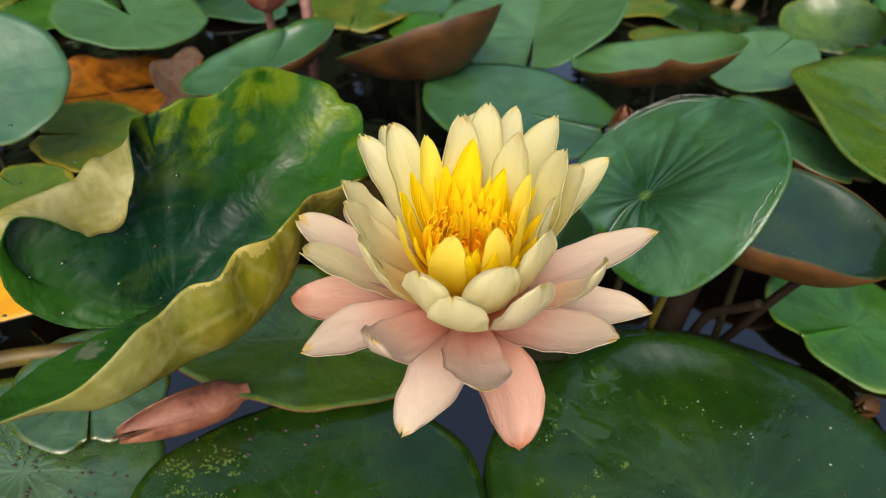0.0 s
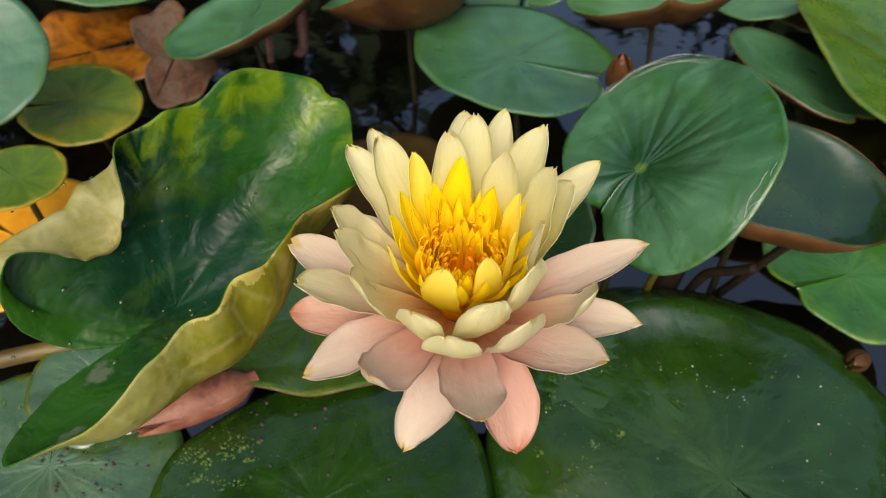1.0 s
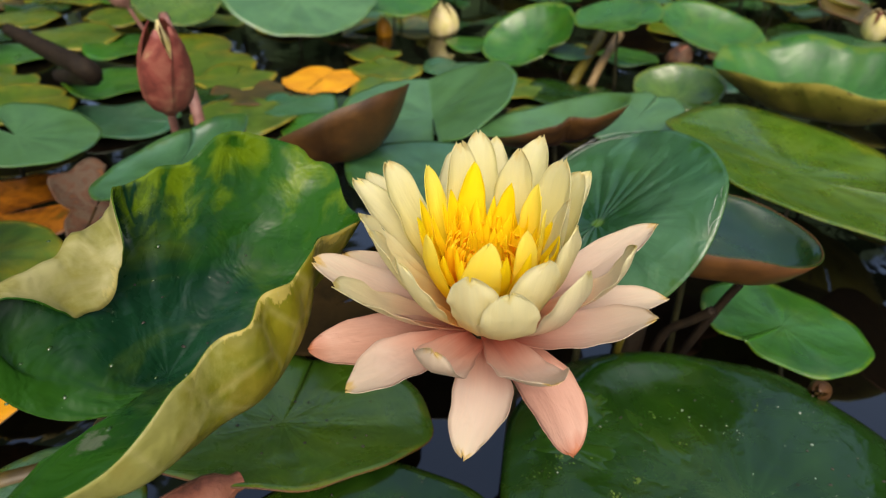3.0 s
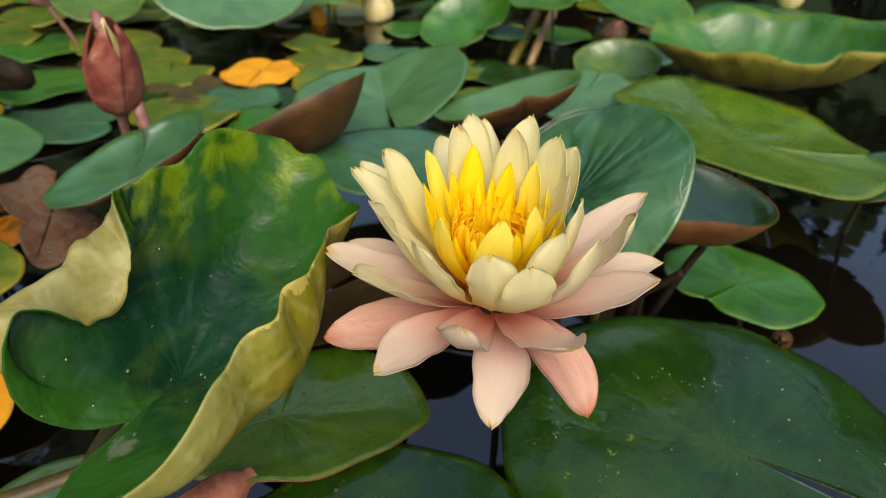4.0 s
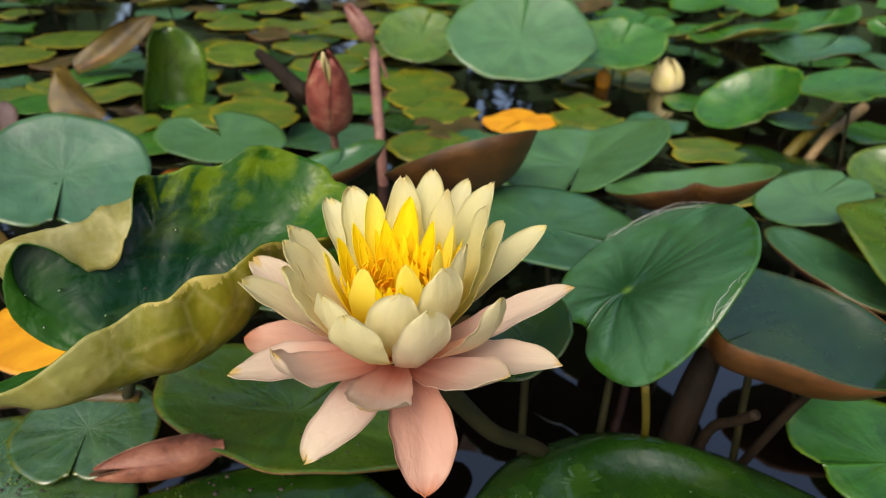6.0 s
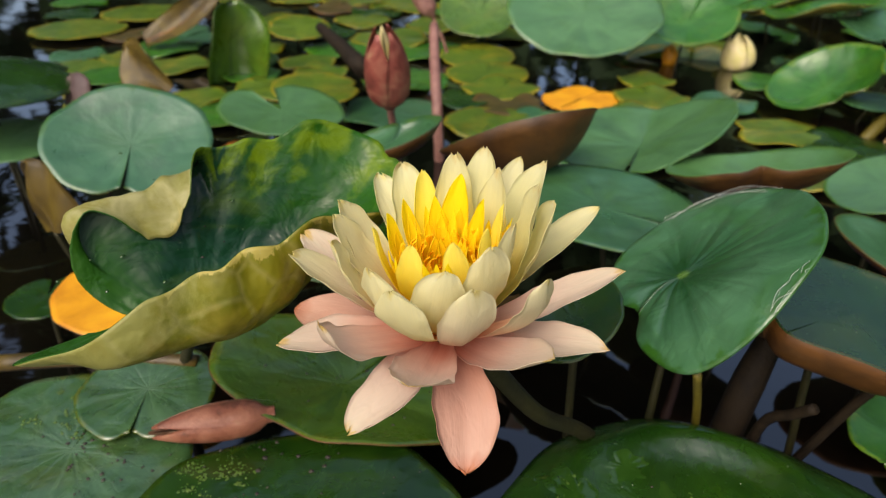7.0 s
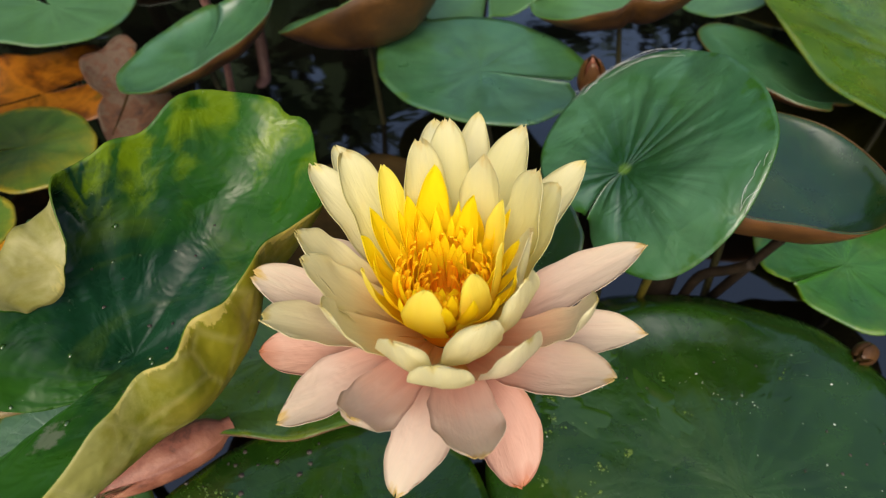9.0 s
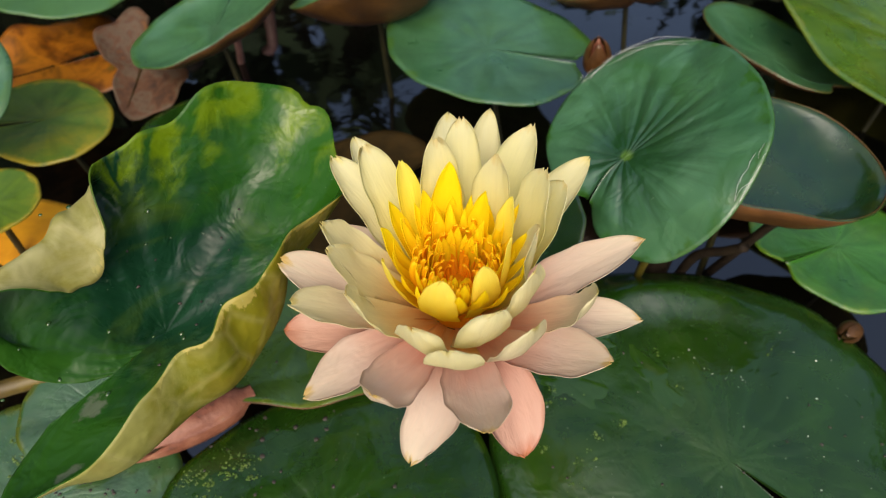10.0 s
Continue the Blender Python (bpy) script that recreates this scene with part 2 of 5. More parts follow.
def petal_material(name, stops, streak, tip=None, rough=0.45, through=0.2):
    """Colour along the petal from base to tip, faint streaks along it, light passing through."""
    m, t, b, out = nodes_of(name)
    uv, ob = coords(t)
    sep = t.nodes.new("ShaderNodeSeparateXYZ")
    t.links.new(uv, sep.inputs[0])
    info = t.nodes.new("ShaderNodeObjectInfo")
    soft = noise_tex(t, 3, 3, 0.5, uv)
    along = math_node(t, "ADD", sep.outputs["Y"], math_node(t, "MULTIPLY", math_node(t, "SUBTRACT", soft, 0.5), 0.22))
    along = math_node(t, "ADD", along, math_node(t, "MULTIPLY", math_node(t, "SUBTRACT", info.outputs["Random"], 0.5), 0.12))
    col = ramp(t, stops, along)
    mp = t.nodes.new("ShaderNodeMapping")
    mp.inputs["Scale"].default_value = (26, 1.6, 1)
    t.links.new(uv, mp.inputs["Vector"])
    st = noise_tex(t, 1.0, 4, 0.6, mp.outputs["Vector"])
    col = mix_col(t, ramp(t, [(0.42, (0, 0, 0)), (0.75, (0.18, 0.18, 0.18))], st), col, streak)
    if tip:
        tf = math_node(t, "ADD", sep.outputs["Y"], math_node(t, "MULTIPLY", math_node(t, "SUBTRACT", noise_tex(t, 8, 4, 0.6, uv), 0.5), 0.16))
        col = mix_col(t, ramp(t, [(0.955, (0, 0, 0)), (1.0, (0.75, 0.75, 0.75))], tf), col, tip)
    t.links.new(col, b.inputs["Base Color"])
    b.inputs["Roughness"].default_value = rough
    b.inputs["Specular IOR Level"].default_value = 0.3
    crink = math_node(t, "ADD", math_node(t, "MULTIPLY", st, 0.30), math_node(t, "MULTIPLY", noise_tex(t, 5, 2, 0.5, uv, 0.4), 2.0))
    bump_to(t, b, crink, 0.30, 0.0012)
    tr = t.nodes.new("ShaderNodeBsdfTranslucent")
    t.links.new(col, tr.inputs["Color"])
    mx = t.nodes.new("ShaderNodeMixShader")
    mx.inputs[0].default_value = through
    t.links.new(b.outputs[0], mx.inputs[1])
    t.links.new(tr.outputs[0], mx.inputs[2])
    t.links.new(mx.outputs[0], out.inputs["Surface"])
    return m


PAD_DARK = pad_material("pad_dark_green", (0.0045, 0.0215, 0.0020), (0.0140, 0.0465, 0.0034), (0.0220, 0.0520, 0.0022), vein=(0.03, 0.09, 0.02), vein_amount=0.12, rough=0.22, bump=0.75, spec=0.56, ray_amount=0.15)
PAD_DEEP = pad_material("pad_deep_green", (0.0040, 0.0210, 0.0040), (0.0110, 0.0420, 0.0070), (0.022, 0.042, 0.005), vein_amount=0.0, edge_from=0.95, rough=0.24, bump=0.5, spec=0.85, ray_amount=0.1)
PAD_BLUE = pad_material("pad_blue_green", (0.022, 0.088, 0.032), (0.050, 0.135, 0.056), (0.036, 0.100, 0.016), vein=(0.07, 0.15, 0.07), vein_amount=0.15, rough=0.32, bump=0.55, spec=0.90)
PAD_MID = pad_material("pad_mid_green", (0.0280, 0.0850, 0.0040), (0.0720, 0.1400, 0.0080), (0.0850, 0.1250, 0.0050), vein=(0.09, 0.17, 0.03), vein_amount=0.18, rough=0.28, bump=0.7, spec=0.75)
PAD_ALGAE = pad_material("pad_algae_green", (0.018, 0.060, 0.016), (0.050, 0.110, 0.036), (0.060, 0.085, 0.008), vein=(0.10, 0.17, 0.085), veins=15, vein_amount=0.45, rough=0.24, bump=1.0, spec=0.95)
PAD_BRIGHT = pad_material("pad_bright_green", (0.0145, 0.0820, 0.0041), (0.0341, 0.1319, 0.0088), (0.0710, 0.1444, 0.0038), vein_amount=0.12, rough=0.32, bump=0.6, spec=0.70)
PAD_PALE = pad_material("pad_pale_green", (0.040, 0.115, 0.036), (0.068, 0.165, 0.056), (0.050, 0.125, 0.018), vein_amount=0.08, rough=0.36, bump=0.3, spec=0.85)
PAD_OLIVE = pad_material("pad_olive", (0.0320, 0.0840, 0.0050), (0.0900, 0.1420, 0.0090), (0.2200, 0.1800, 0.0060), vein=(0.10, 0.15, 0.03), vein_amount=0.12, rough=0.36, edge_from=0.90, bump=0.35, spec=0.50)
PAD_VEINED = pad_material("pad_veined", (0.022, 0.092, 0.030), (0.056, 0.155, 0.066), (0.0220, 0.0900, 0.0070), vein=(0.005, 0.040, 0.004), veins=13, vein_amount=0.95, rough=0.35, bump=1.3, vein_reach=0.42, spec=1.0, vein_deep=0.0, star=0.95)
LEAF_TOP = pad_material("curled_leaf_top", (0.0024, 0.0190, 0.0060), (0.0080, 0.0400, 0.0170), (0.050, 0.090, 0.005), vein=(0.003, 0.022, 0.005), veins=9, vein_amount=0.4, rough=0.24, edge_from=0.95, bump=0.85, far_tint=(0.100, 0.160, 0.003), spec=0.20, ray_amount=0.12,
                         patch_at=[(-0.50, 0.02, 0.24, 0.07, 0.35), (-0.78, 0.20, 0.10, 0.06, 0.3)])
LEAF_UNDER = pad_material("curled_leaf_underside", (0.090, 0.100, 0.0015), (0.170, 0.150, 0.003), (0.30, 0.25, 0.05), vein=(0.30, 0.25, 0.05), veins=24, vein_amount=0.2, rough=0.50, edge_from=0.985, bump=1.0, tail_tint=(0.235, 0.225, 0.085), spec=0.3)
UNDER_BROWN = plain_material("underside_red_brown", [(0.3, (0.030, 0.013, 0.003)), (0.55, (0.065, 0.028, 0.005)), (0.75, (0.110, 0.050, 0.009))], 45, 0.5, 0.4)
UNDER_PURPLE = plain_material("underside_purple_grey", [(0.3, (0.050, 0.030, 0.028)), (0.7, (0.110, 0.075, 0.068))], 45, 0.5, 0.4)
UNDER_RUST = plain_material("underside_rust", [(0.3, (0.0578, 0.0230, 0.0048)), (0.7, (0.1156, 0.0468, 0.0096))], 60, 0.45)
UNDER_OLIVE = pad_material("underside_olive", (0.1014, 0.1092, 0.0094), (0.1872, 0.1716, 0.0234), (0.2340, 0.2028, 0.0312), rough=0.5, spots=0.9)
DECAY = plain_material("decaying_leaf_orange", [(0.30, (0.030, 0.010, 0.002)), (0.42, (0.120, 0.036, 0.003)), (0.54, (0.330, 0.115, 0.006)), (0.64, (0.150, 0.055, 0.004)), (0.75, (0.110, 0.090, 0.010))], 30, 0.35, 0.4, distort=0.4)
YELLOW_LEAF = plain_material("yellowed_leaf", [(0.30, (0.42, 0.16, 0.006)), (0.5, (0.60, 0.27, 0.008)), (0.7, (0.70, 0.36, 0.012))], 24, 0.45)
DRY = plain_material("dry_leaf_brown", [(0.32, (0.0131, 0.0065, 0.0030)), (0.46, (0.0713, 0.0276, 0.0070)), (0.54, (0.0750, 0.0488, 0.0250)), (0.62, (0.0562, 0.0211, 0.0050)), (0.74, (0.1725, 0.0715, 0.0150))], 55, 0.7, 0.9, distort=0.2)
DARK_BROWN = plain_material("sunken_leaf", [(0.3, (0.014, 0.009, 0.002)), (0.7, (0.040, 0.023, 0.005))], 50, 0.7, spec=0.08)
BROWN_OLIVE = plain_material("brown_olive_leaf", [(0.30, (0.022, 0.014, 0.003)), (0.50, (0.075, 0.050, 0.006)), (0.72, (0.130, 0.095, 0.010))], 26, 0.45, 0.6)
STEM = plain_material("stem_olive", [(0.3, (0.070, 0.056, 0.005)), (0.7, (0.140, 0.115, 0.012))], 80, 0.5)
STEM_DARK = plain_material("stem_dark", [(0.3, (0.006, 0.004, 0.002)), (0.7, (0.020, 0.013, 0.006))], 90, 0.75, 0.6, spec=0.2)
# olive stem colour darkened to imitate the shade under leaves and bloom
STEM_IN_SHADE = plain_material("stem_in_shade", [(0.3, (0.010, 0.010, 0.002)), (0.7, (0.026, 0.024, 0.004))], 80, 0.6)
PAD_RUSSET = pad_material("pad_russet", (0.030, 0.028, 0.006), (0.085, 0.060, 0.012), (0.110, 0.050, 0.012), vein=(0.12, 0.09, 0.03), vein_amount=0.10, rough=0.40, bump=0.5, spec=0.5)
STEM_PINK = plain_material("stem_pink", [(0.3, (0.15, 0.065, 0.05)), (0.7, (0.27, 0.14, 0.11))], 90, 0.5)
SPENT = plain_material("spent_bloom", [(0.32, (0.0300, 0.0120, 0.0048)), (0.42, (0.1800, 0.0600, 0.0320)), (0.58, (0.2700, 0.1120, 0.0640)), (0.70, (0.3000, 0.2080, 0.0960))], 60, 0.5, 0.6, distort=0.3)
STEM_TAN = plain_material("stem_tan", [(0.3, (0.160, 0.105, 0.040)), (0.7, (0.300, 0.210, 0.090))], 80, 0.55)
BUD = plain_material("bud_red", [(0.30, (0.1040, 0.0224, 0.0176)), (0.48, (0.2160, 0.0520, 0.0384)), (0.62, (0.2720, 0.0960, 0.0640)), (0.78, (0.3840, 0.2400, 0.1280))], 70, 0.5, 0.5, distort=0.8)
BUD_CREAM = plain_material("bud_cream", [(0.3, (0.50, 0.46, 0.12)), (0.7, (0.70, 0.58, 0.34))], 40, 0.5)
ALGAE = plain_material("algae_film", [(0.3, (0.03, 0.075, 0.006)), (0.7, (0.10, 0.16, 0.02))], 200, 0.4, 0.8)
PUDDLE = plain_material("wet_film", [(0.3, (0.012, 0.040, 0.004)), (0.7, (0.022, 0.060, 0.008))], 60, 0.04, 0.15, 0.0005, 0.6)
CRUMB = plain_material("pale_crumbs", [(0.3, (0.30, 0.33, 0.26)), (0.7, (0.55, 0.56, 0.48))], 300, 0.7)
WEB = plain_material("cobweb", [(0.3, (0.30, 0.33, 0.28)), (0.7, (0.5, 0.52, 0.48))], 300, 0.8)
SPECK = plain_material("specks", [(0.3, (0.015, 0.012, 0.01)), (0.7, (0.05, 0.04, 0.03))], 300, 0.6)
TREES = plain_material("far_trees", [(0.3, (0.012, 0.030, 0.010)), (0.7, (0.035, 0.070, 0.020))], 2, 0.8)

PETAL_PINK = petal_material("petal_outer", [(0.0, (0.712, 0.243, 0.144)), (0.26, (0.703, 0.441, 0.333)), (0.55, (0.712, 0.576, 0.468)), (1.0, (0.712, 0.621, 0.459))], (0.90, 0.62, 0.47), (0.62, 0.42, 0.05), through=0.46)
PETAL_DUSK = petal_material("petal_lowest", [(0.0, (0.470, 0.172, 0.112)), (0.4, (0.538, 0.292, 0.206)), (0.85, (0.554, 0.335, 0.241)), (1.0, (0.437, 0.172, 0.095))], (0.60, 0.29, 0.21), (0.45, 0.15, 0.05), through=0.28)
PETAL_BLUSH = petal_material("petal_blush", [(0.0, (0.765, 0.306, 0.135)), (0.30, (0.765, 0.531, 0.351)), (0.60, (0.756, 0.675, 0.468)), (1.0, (0.756, 0.720, 0.450))], (0.92, 0.78, 0.50), (0.60, 0.50, 0.12), through=0.52)
PETAL_CREAM = petal_material("petal_middle", [(0.0, (0.801, 0.387, 0.050)), (0.28, (0.801, 0.630, 0.270)), (0.52, (0.792, 0.738, 0.423)), (1.0, (0.792, 0.765, 0.486))], (0.95, 0.85, 0.44), (0.76, 0.66, 0.22), through=0.54)
PETAL_BACK = petal_material("petal_upright", [(0.0, (0.819, 0.621, 0.018)), (0.30, (0.810, 0.720, 0.189)), (0.58, (0.792, 0.756, 0.378)), (1.0, (0.792, 0.769, 0.495))], (0.96, 0.88, 0.44), (0.74, 0.62, 0.25), through=0.54)
PETAL_LEMON = petal_material("petal_lemon", [(0.0, (0.99, 0.68, 0.006)), (0.45, (0.99, 0.84, 0.03)), (1.0, (0.98, 0.91, 0.22))], (0.98, 0.84, 0.05), rough=0.5, through=0.62)
PETAL_YELLOW = petal_material("petal_inner", [(0.0, (0.99, 0.56, 0.004)), (0.30, (0.99, 0.74, 0.005)), (1.0, (0.99, 0.86, 0.015))], (0.99, 0.75, 0.008), rough=0.5, through=0.62)
STAMEN = petal_material("stamen", [(0.0, (0.99, 0.42, 0.004)), (0.4, (0.99, 0.60, 0.005)), (1.0, (0.99, 0.78, 0.010))], (0.99, 0.55, 0.006), rough=0.6, through=0.60)


def water_material():
    m, t, b, out = nodes_of("pond_water")
    uv, ob = coords(t)
    n = noise_tex(t, 6, 3, 0.5, ob)
    t.links.new(ramp(t, [(0.3, (0.0010, 0.0013, 0.0010)), (0.7, (0.004, 0.0032, 0.002))], n), b.inputs["Base Color"])
    b.inputs["Roughness"].default_value = 0.03
    b.inputs["IOR"].default_value = 1.50
    b.inputs["Specular IOR Level"].default_value = 1.0
    bump_to(t, b, noise_tex(t, 14, 3, 0.5, ob, 0.5), 0.12, 0.004)
    return m


WATER = water_material()


# ---- mesh helpers ----
def smooth(x, a, b):
    x = np.clip((x - a) / (b - a), 0, 1)
    return x * x * (3 - 2 * x)


def link_mesh(name, verts, faces, mats, parent, slots=None, uvs=None, label="", rounded=None):
    me = bpy.data.meshes.new(name)
    me.from_pydata([tuple(v) for v in verts], [], faces)
    for m in mats:
        me.materials.append(m)
    if slots is not None:
        me.polygons.foreach_set("material_index", slots)
    me.polygons.foreach_set("use_smooth", rounded or [True] * len(me.polygons))
    if uvs is not None:
        layer = me.uv_layers.new(name="UVMap")
        loops = np.empty(len(me.loops), dtype=np.int32)
        me.loops.foreach_get("vertex_index", loops)
        layer.data.foreach_set("uv", np.asarray(uvs, dtype=np.float32)[loops].ravel())
    me.update()
    ob = new(name, me)
    ob.parent = parent
    if label:
        ob["label"] = label
    return ob


def part(name, bm, material, parent, label=""):
    me = bpy.data.meshes.new(name)
    bm.to_mesh(me)
    bm.free()
    me.materials.append(material)
    me.polygons.foreach_set("use_smooth", [True] * len(me.polygons))
    ob = new(name, me)
    ob.parent = parent
    if label:
        ob["label"] = label
    return ob


def sheet(name, P, uv, thick, mats, parent, closed=False, label=""):
    """A thin blade over the grid P (rows outward, columns across), with an underside and a rim."""
    n, m, _ = P.shape
    du = np.gradient(P, axis=0)
    dv = np.gradient(P, axis=1)
    N = np.cross(du, dv)
    L = np.linalg.norm(N, axis=2, keepdims=True)
    N = np.where(L > 1e-12, N / np.maximum(L, 1e-12), (0, 0, 1))
    if N[1:, :, 2].mean() == 0:
        N[:] = (0, 0, 1)
    Q = P - N * thick
    verts = np.concatenate([P.reshape(-1, 3), Q.reshape(-1, 3)])
    uvs = np.concatenate([uv.reshape(-1, 2)] * 2)
    faces, slots = [], []
    k = n * m
    for i in range(n - 1):
        for j in range(m - 1):
            a, b, c, d = i * m + j, i * m + j + 1, (i + 1) * m + j + 1, (i + 1) * m + j
            faces.append((a, d, c, b))
            slots.append(0)
            faces.append((k + a, k + b, k + c, k + d))
            slots.append(1)
    broad = len(faces)
    ring = [(n - 1) * m + j for j in range(m)]
    for a, b in zip(ring, ring[1:]):
        faces.append((a, k + a, k + b, b))
        slots.append(0)
    for j in (0, m - 1):
        col = [i * m + j for i in range(n)]
        for a, b in zip(col, col[1:]):
            faces.append((a, k + a, k + b, b) if j else (a, b, k + b, k + a))
            slots.append(0)
    return link_mesh(name, verts, faces, mats, parent, slots, uvs, label, [k < broad for k in range(len(faces))])


def tube(name, pts, radii, material, parent, seg=8, label="", fine=True):
    """A round stem along a smooth line through the given points."""
    pts = [np.array(p, float) for p in pts]
    if len(pts) > 2 and fine:
        line, rr = [], []
        ext = [2 * pts[0] - pts[1]] + pts + [2 * pts[-1] - pts[-2]]
        for i in range(1, len(ext) - 2):
            for s in np.linspace(0, 1, 6, endpoint=False):
                p0, p1, p2, p3 = ext[i - 1:i + 3]
                line.append(0.5 * (2 * p1 + (p2 - p0) * s + (2 * p0 - 5 * p1 + 4 * p2 - p3) * s ** 2 + (3 * p1 - p0 - 3 * p2 + p3) * s ** 3))
                rr.append(radii[i - 1] * (1 - s) + radii[i] * s)
        line.append(pts[-1])
        rr.append(radii[-1])
    else:
        line, rr = pts, list(radii)
    line = np.array(line)
    tan = np.gradient(line, axis=0)
    tan /= np.maximum(np.linalg.norm(tan, axis=1, keepdims=True), 1e-9)
    side = np.cross(tan, (0.31, 0.52, 0.79))
    side /= np.maximum(np.linalg.norm(side, axis=1, keepdims=True), 1e-9)
    other = np.cross(tan, side)
    verts, faces = [], []
    for c, s, o, r in zip(line, side, other, rr):
        for a in np.linspace(0, 2 * math.pi, seg, endpoint=False):
            verts.append(c + r * (math.cos(a) * s + math.sin(a) * o))
    n = len(line)
    for i in range(n - 1):
        for j in range(seg):
            faces.append((i * seg + j, i * seg + (j + 1) % seg, (i + 1) * seg + (j + 1) % seg, (i + 1) * seg + j))
    faces.append(tuple(range(seg))[::-1])
    faces.append(tuple((n - 1) * seg + j for j in range(seg)))
    return link_mesh(name, verts, faces, [material], parent, label=label)


def base_at(name, x, y, z, label, category, group="", kind=""):
    ob = new(name)
    ob.empty_display_size = 0.01
    ob.location = (x, y, z)
    return tagged(ob, label, category, group, kind)


# ---- water ----
WATER_Z = -0.045
bm = bmesh.new()
bmesh.ops.create_grid(bm, x_segments=4, y_segments=4, size=120)
water = tagged(part("water", bm, WATER, None), "dark still pond water reflecting trees and pale sky", "water", kind="structure")
water.location.z = WATER_Z


# ---- floating and raised leaves ----
SURFACE = {}


def lily_pad(label, c, r, n=(0.0, 0.0), e=(0.0, 0.0), notch=None, gap=0.7, depth=0.0, power=3.0, lean=(0.0, 0.0), ruffle=(0.02, 5), wave=0.0,
             mats=None, stem=True, hub=(0.0, 0.0), fold=None, droop=None, pleat=(9, 0.006), bite=None, ridge=None, seed=1, nt=84, nr=13, thick=0.0009, name="lily_pad", category="lily pad", group="lily pads"):
    """A round leaf blade with a slit, rim in the plane through c with normal (n, 1); depth: how far its middle lies below the rim."""
    rng = np.random.RandomState(seed)
    nv = np.array([n[0], n[1], 1.0])
    nv /= np.linalg.norm(nv)
    X = np.cross((0, 1, 0), nv)
    X /= np.linalg.norm(X)
    Y = np.cross(nv, X)
    cut = radians(notch if notch is not None else rng.uniform(0, 360))
    g = radians(gap)
    th = np.linspace(cut + g, cut + 2 * math.pi - g, nt)
    off = np.minimum(th - cut - g, cut + 2 * math.pi - g - th)
    R = r * (1 + e[0] * np.cos(2 * th) + e[1] * np.sin(2 * th))
    ph = rng.uniform(0, 6.28, 4)
    R = R * (1 + ruffle[0] * (0.6 * np.sin(ruffle[1] * th + ph[0]) + 0.4 * np.sin((2 * ruffle[1] + 1) * th + ph[1])))
    R = R * (1 - 0.16 * np.exp(-(off / 0.16) ** 2))
    if bite:
        R = R * (1 - bite[2] * np.exp(-((((th - radians(bite[0]) + math.pi) % (2 * math.pi)) - math.pi) / radians(bite[1])) ** 2))
    rho = np.linspace(0, 1, nr) ** 0.85
    RH, TH = np.meshgrid(rho, th, indexing="ij")
    w = 1 + lean[0] * np.cos(TH - radians(lean[1]))
    H = -depth + depth * w * RH ** power
    H += wave * r * RH ** 3 * (np.sin(3 * TH + ph[2]) * 0.5 + np.sin(ruffle[1] * TH + ph[3]) * 0.5)
    H += 0.004 * r * RH * np.sin(9 * TH + ph[1])
    H += pleat[1] * r * np.sin(math.pi * RH) * np.abs(np.sin(0.5 * pleat[0] * (TH + 0.25 * np.sin(2 * TH + ph[0])))) * (0.7 + 0.3 * np.sin(5 * RH + 2 * TH))
    if droop:
        turn = (TH - radians(droop[0]) + math.pi) % (2 * math.pi) - math.pi
        H -= droop[2] * r * RH ** 2 * np.exp(-(turn / radians(droop[1])) ** 2)
    if ridge:
        turn = (TH - radians(ridge[0]) + math.pi) % (2 * math.pi) - math.pi
        H += ridge[2] * np.exp(-((RH - ridge[3]) / ridge[4]) ** 2 - (turn / radians(ridge[1])) ** 2)
    A = RH * R * np.cos(TH) + (1 - RH) * hub[0] * r
    B = RH * R * np.sin(TH) + (1 - RH) * hub[1] * r
    if fold:
        fa, up_by = radians(fold[0]), radians(fold[1])
        along, across = A * math.cos(fa) + B * math.sin(fa), -A * math.sin(fa) + B * math.cos(fa)
        bent = np.maximum(across, 0)
        H = H + bent * math.sin(up_by)
        across = np.where(across > 0, across * math.cos(up_by), across)
        A, B = along * math.cos(fa) - across * math.sin(fa), along * math.sin(fa) + across * math.cos(fa)
    P = A[..., None] * X + B[..., None] * Y + H[..., None] * nv
    base = base_at(name, c[0], c[1], c[2], label, category, group)
    uv = np.stack([RH * np.cos(TH - cut), RH * np.sin(TH - cut)], axis=2)
    sheet("blade", P, uv, thick, mats, base)
    if nt > 60 and mats[1] is UNDER_RUST:
        tube("margin", list(P[-1] - nv * thick * 0.5), [0.00045] * nt, mats[1], base, seg=5, fine=False)
    if name == "fallen_leaf":
        mid = nt // 2
        tube("midrib", [P[k, mid] + nv * 0.0003 for k in range(0, nr - 1, 2)], [0.0009 * (1 - 0.8 * k / nr) for k in range(0, nr - 1, 2)], DARK_BROWN, base, seg=6)
        tube("margin", list(P[-1] - nv * thick * 0.5), [0.0004] * nt, DRY, base, seg=5, fine=False)
    low = P[0, 0] - nv * thick
    SURFACE[label] = (np.array(c), X, Y, nv, P, th, rho, base)
    if stem:
        drop = max(c[2] + low[2] - WATER_Z, 0) + 0.03
        k = rng.uniform(-0.012, 0.012, 2)
        tube("stem", [low, low + np.array((k[0], k[1] + 0.004, -0.5 * drop)), low + np.array((2.2 * k[0], 2.2 * k[1] + 0.01, -drop))], [0.0020, 0.0022, 0.0025], STEM_IN_SHADE, base)
    return base


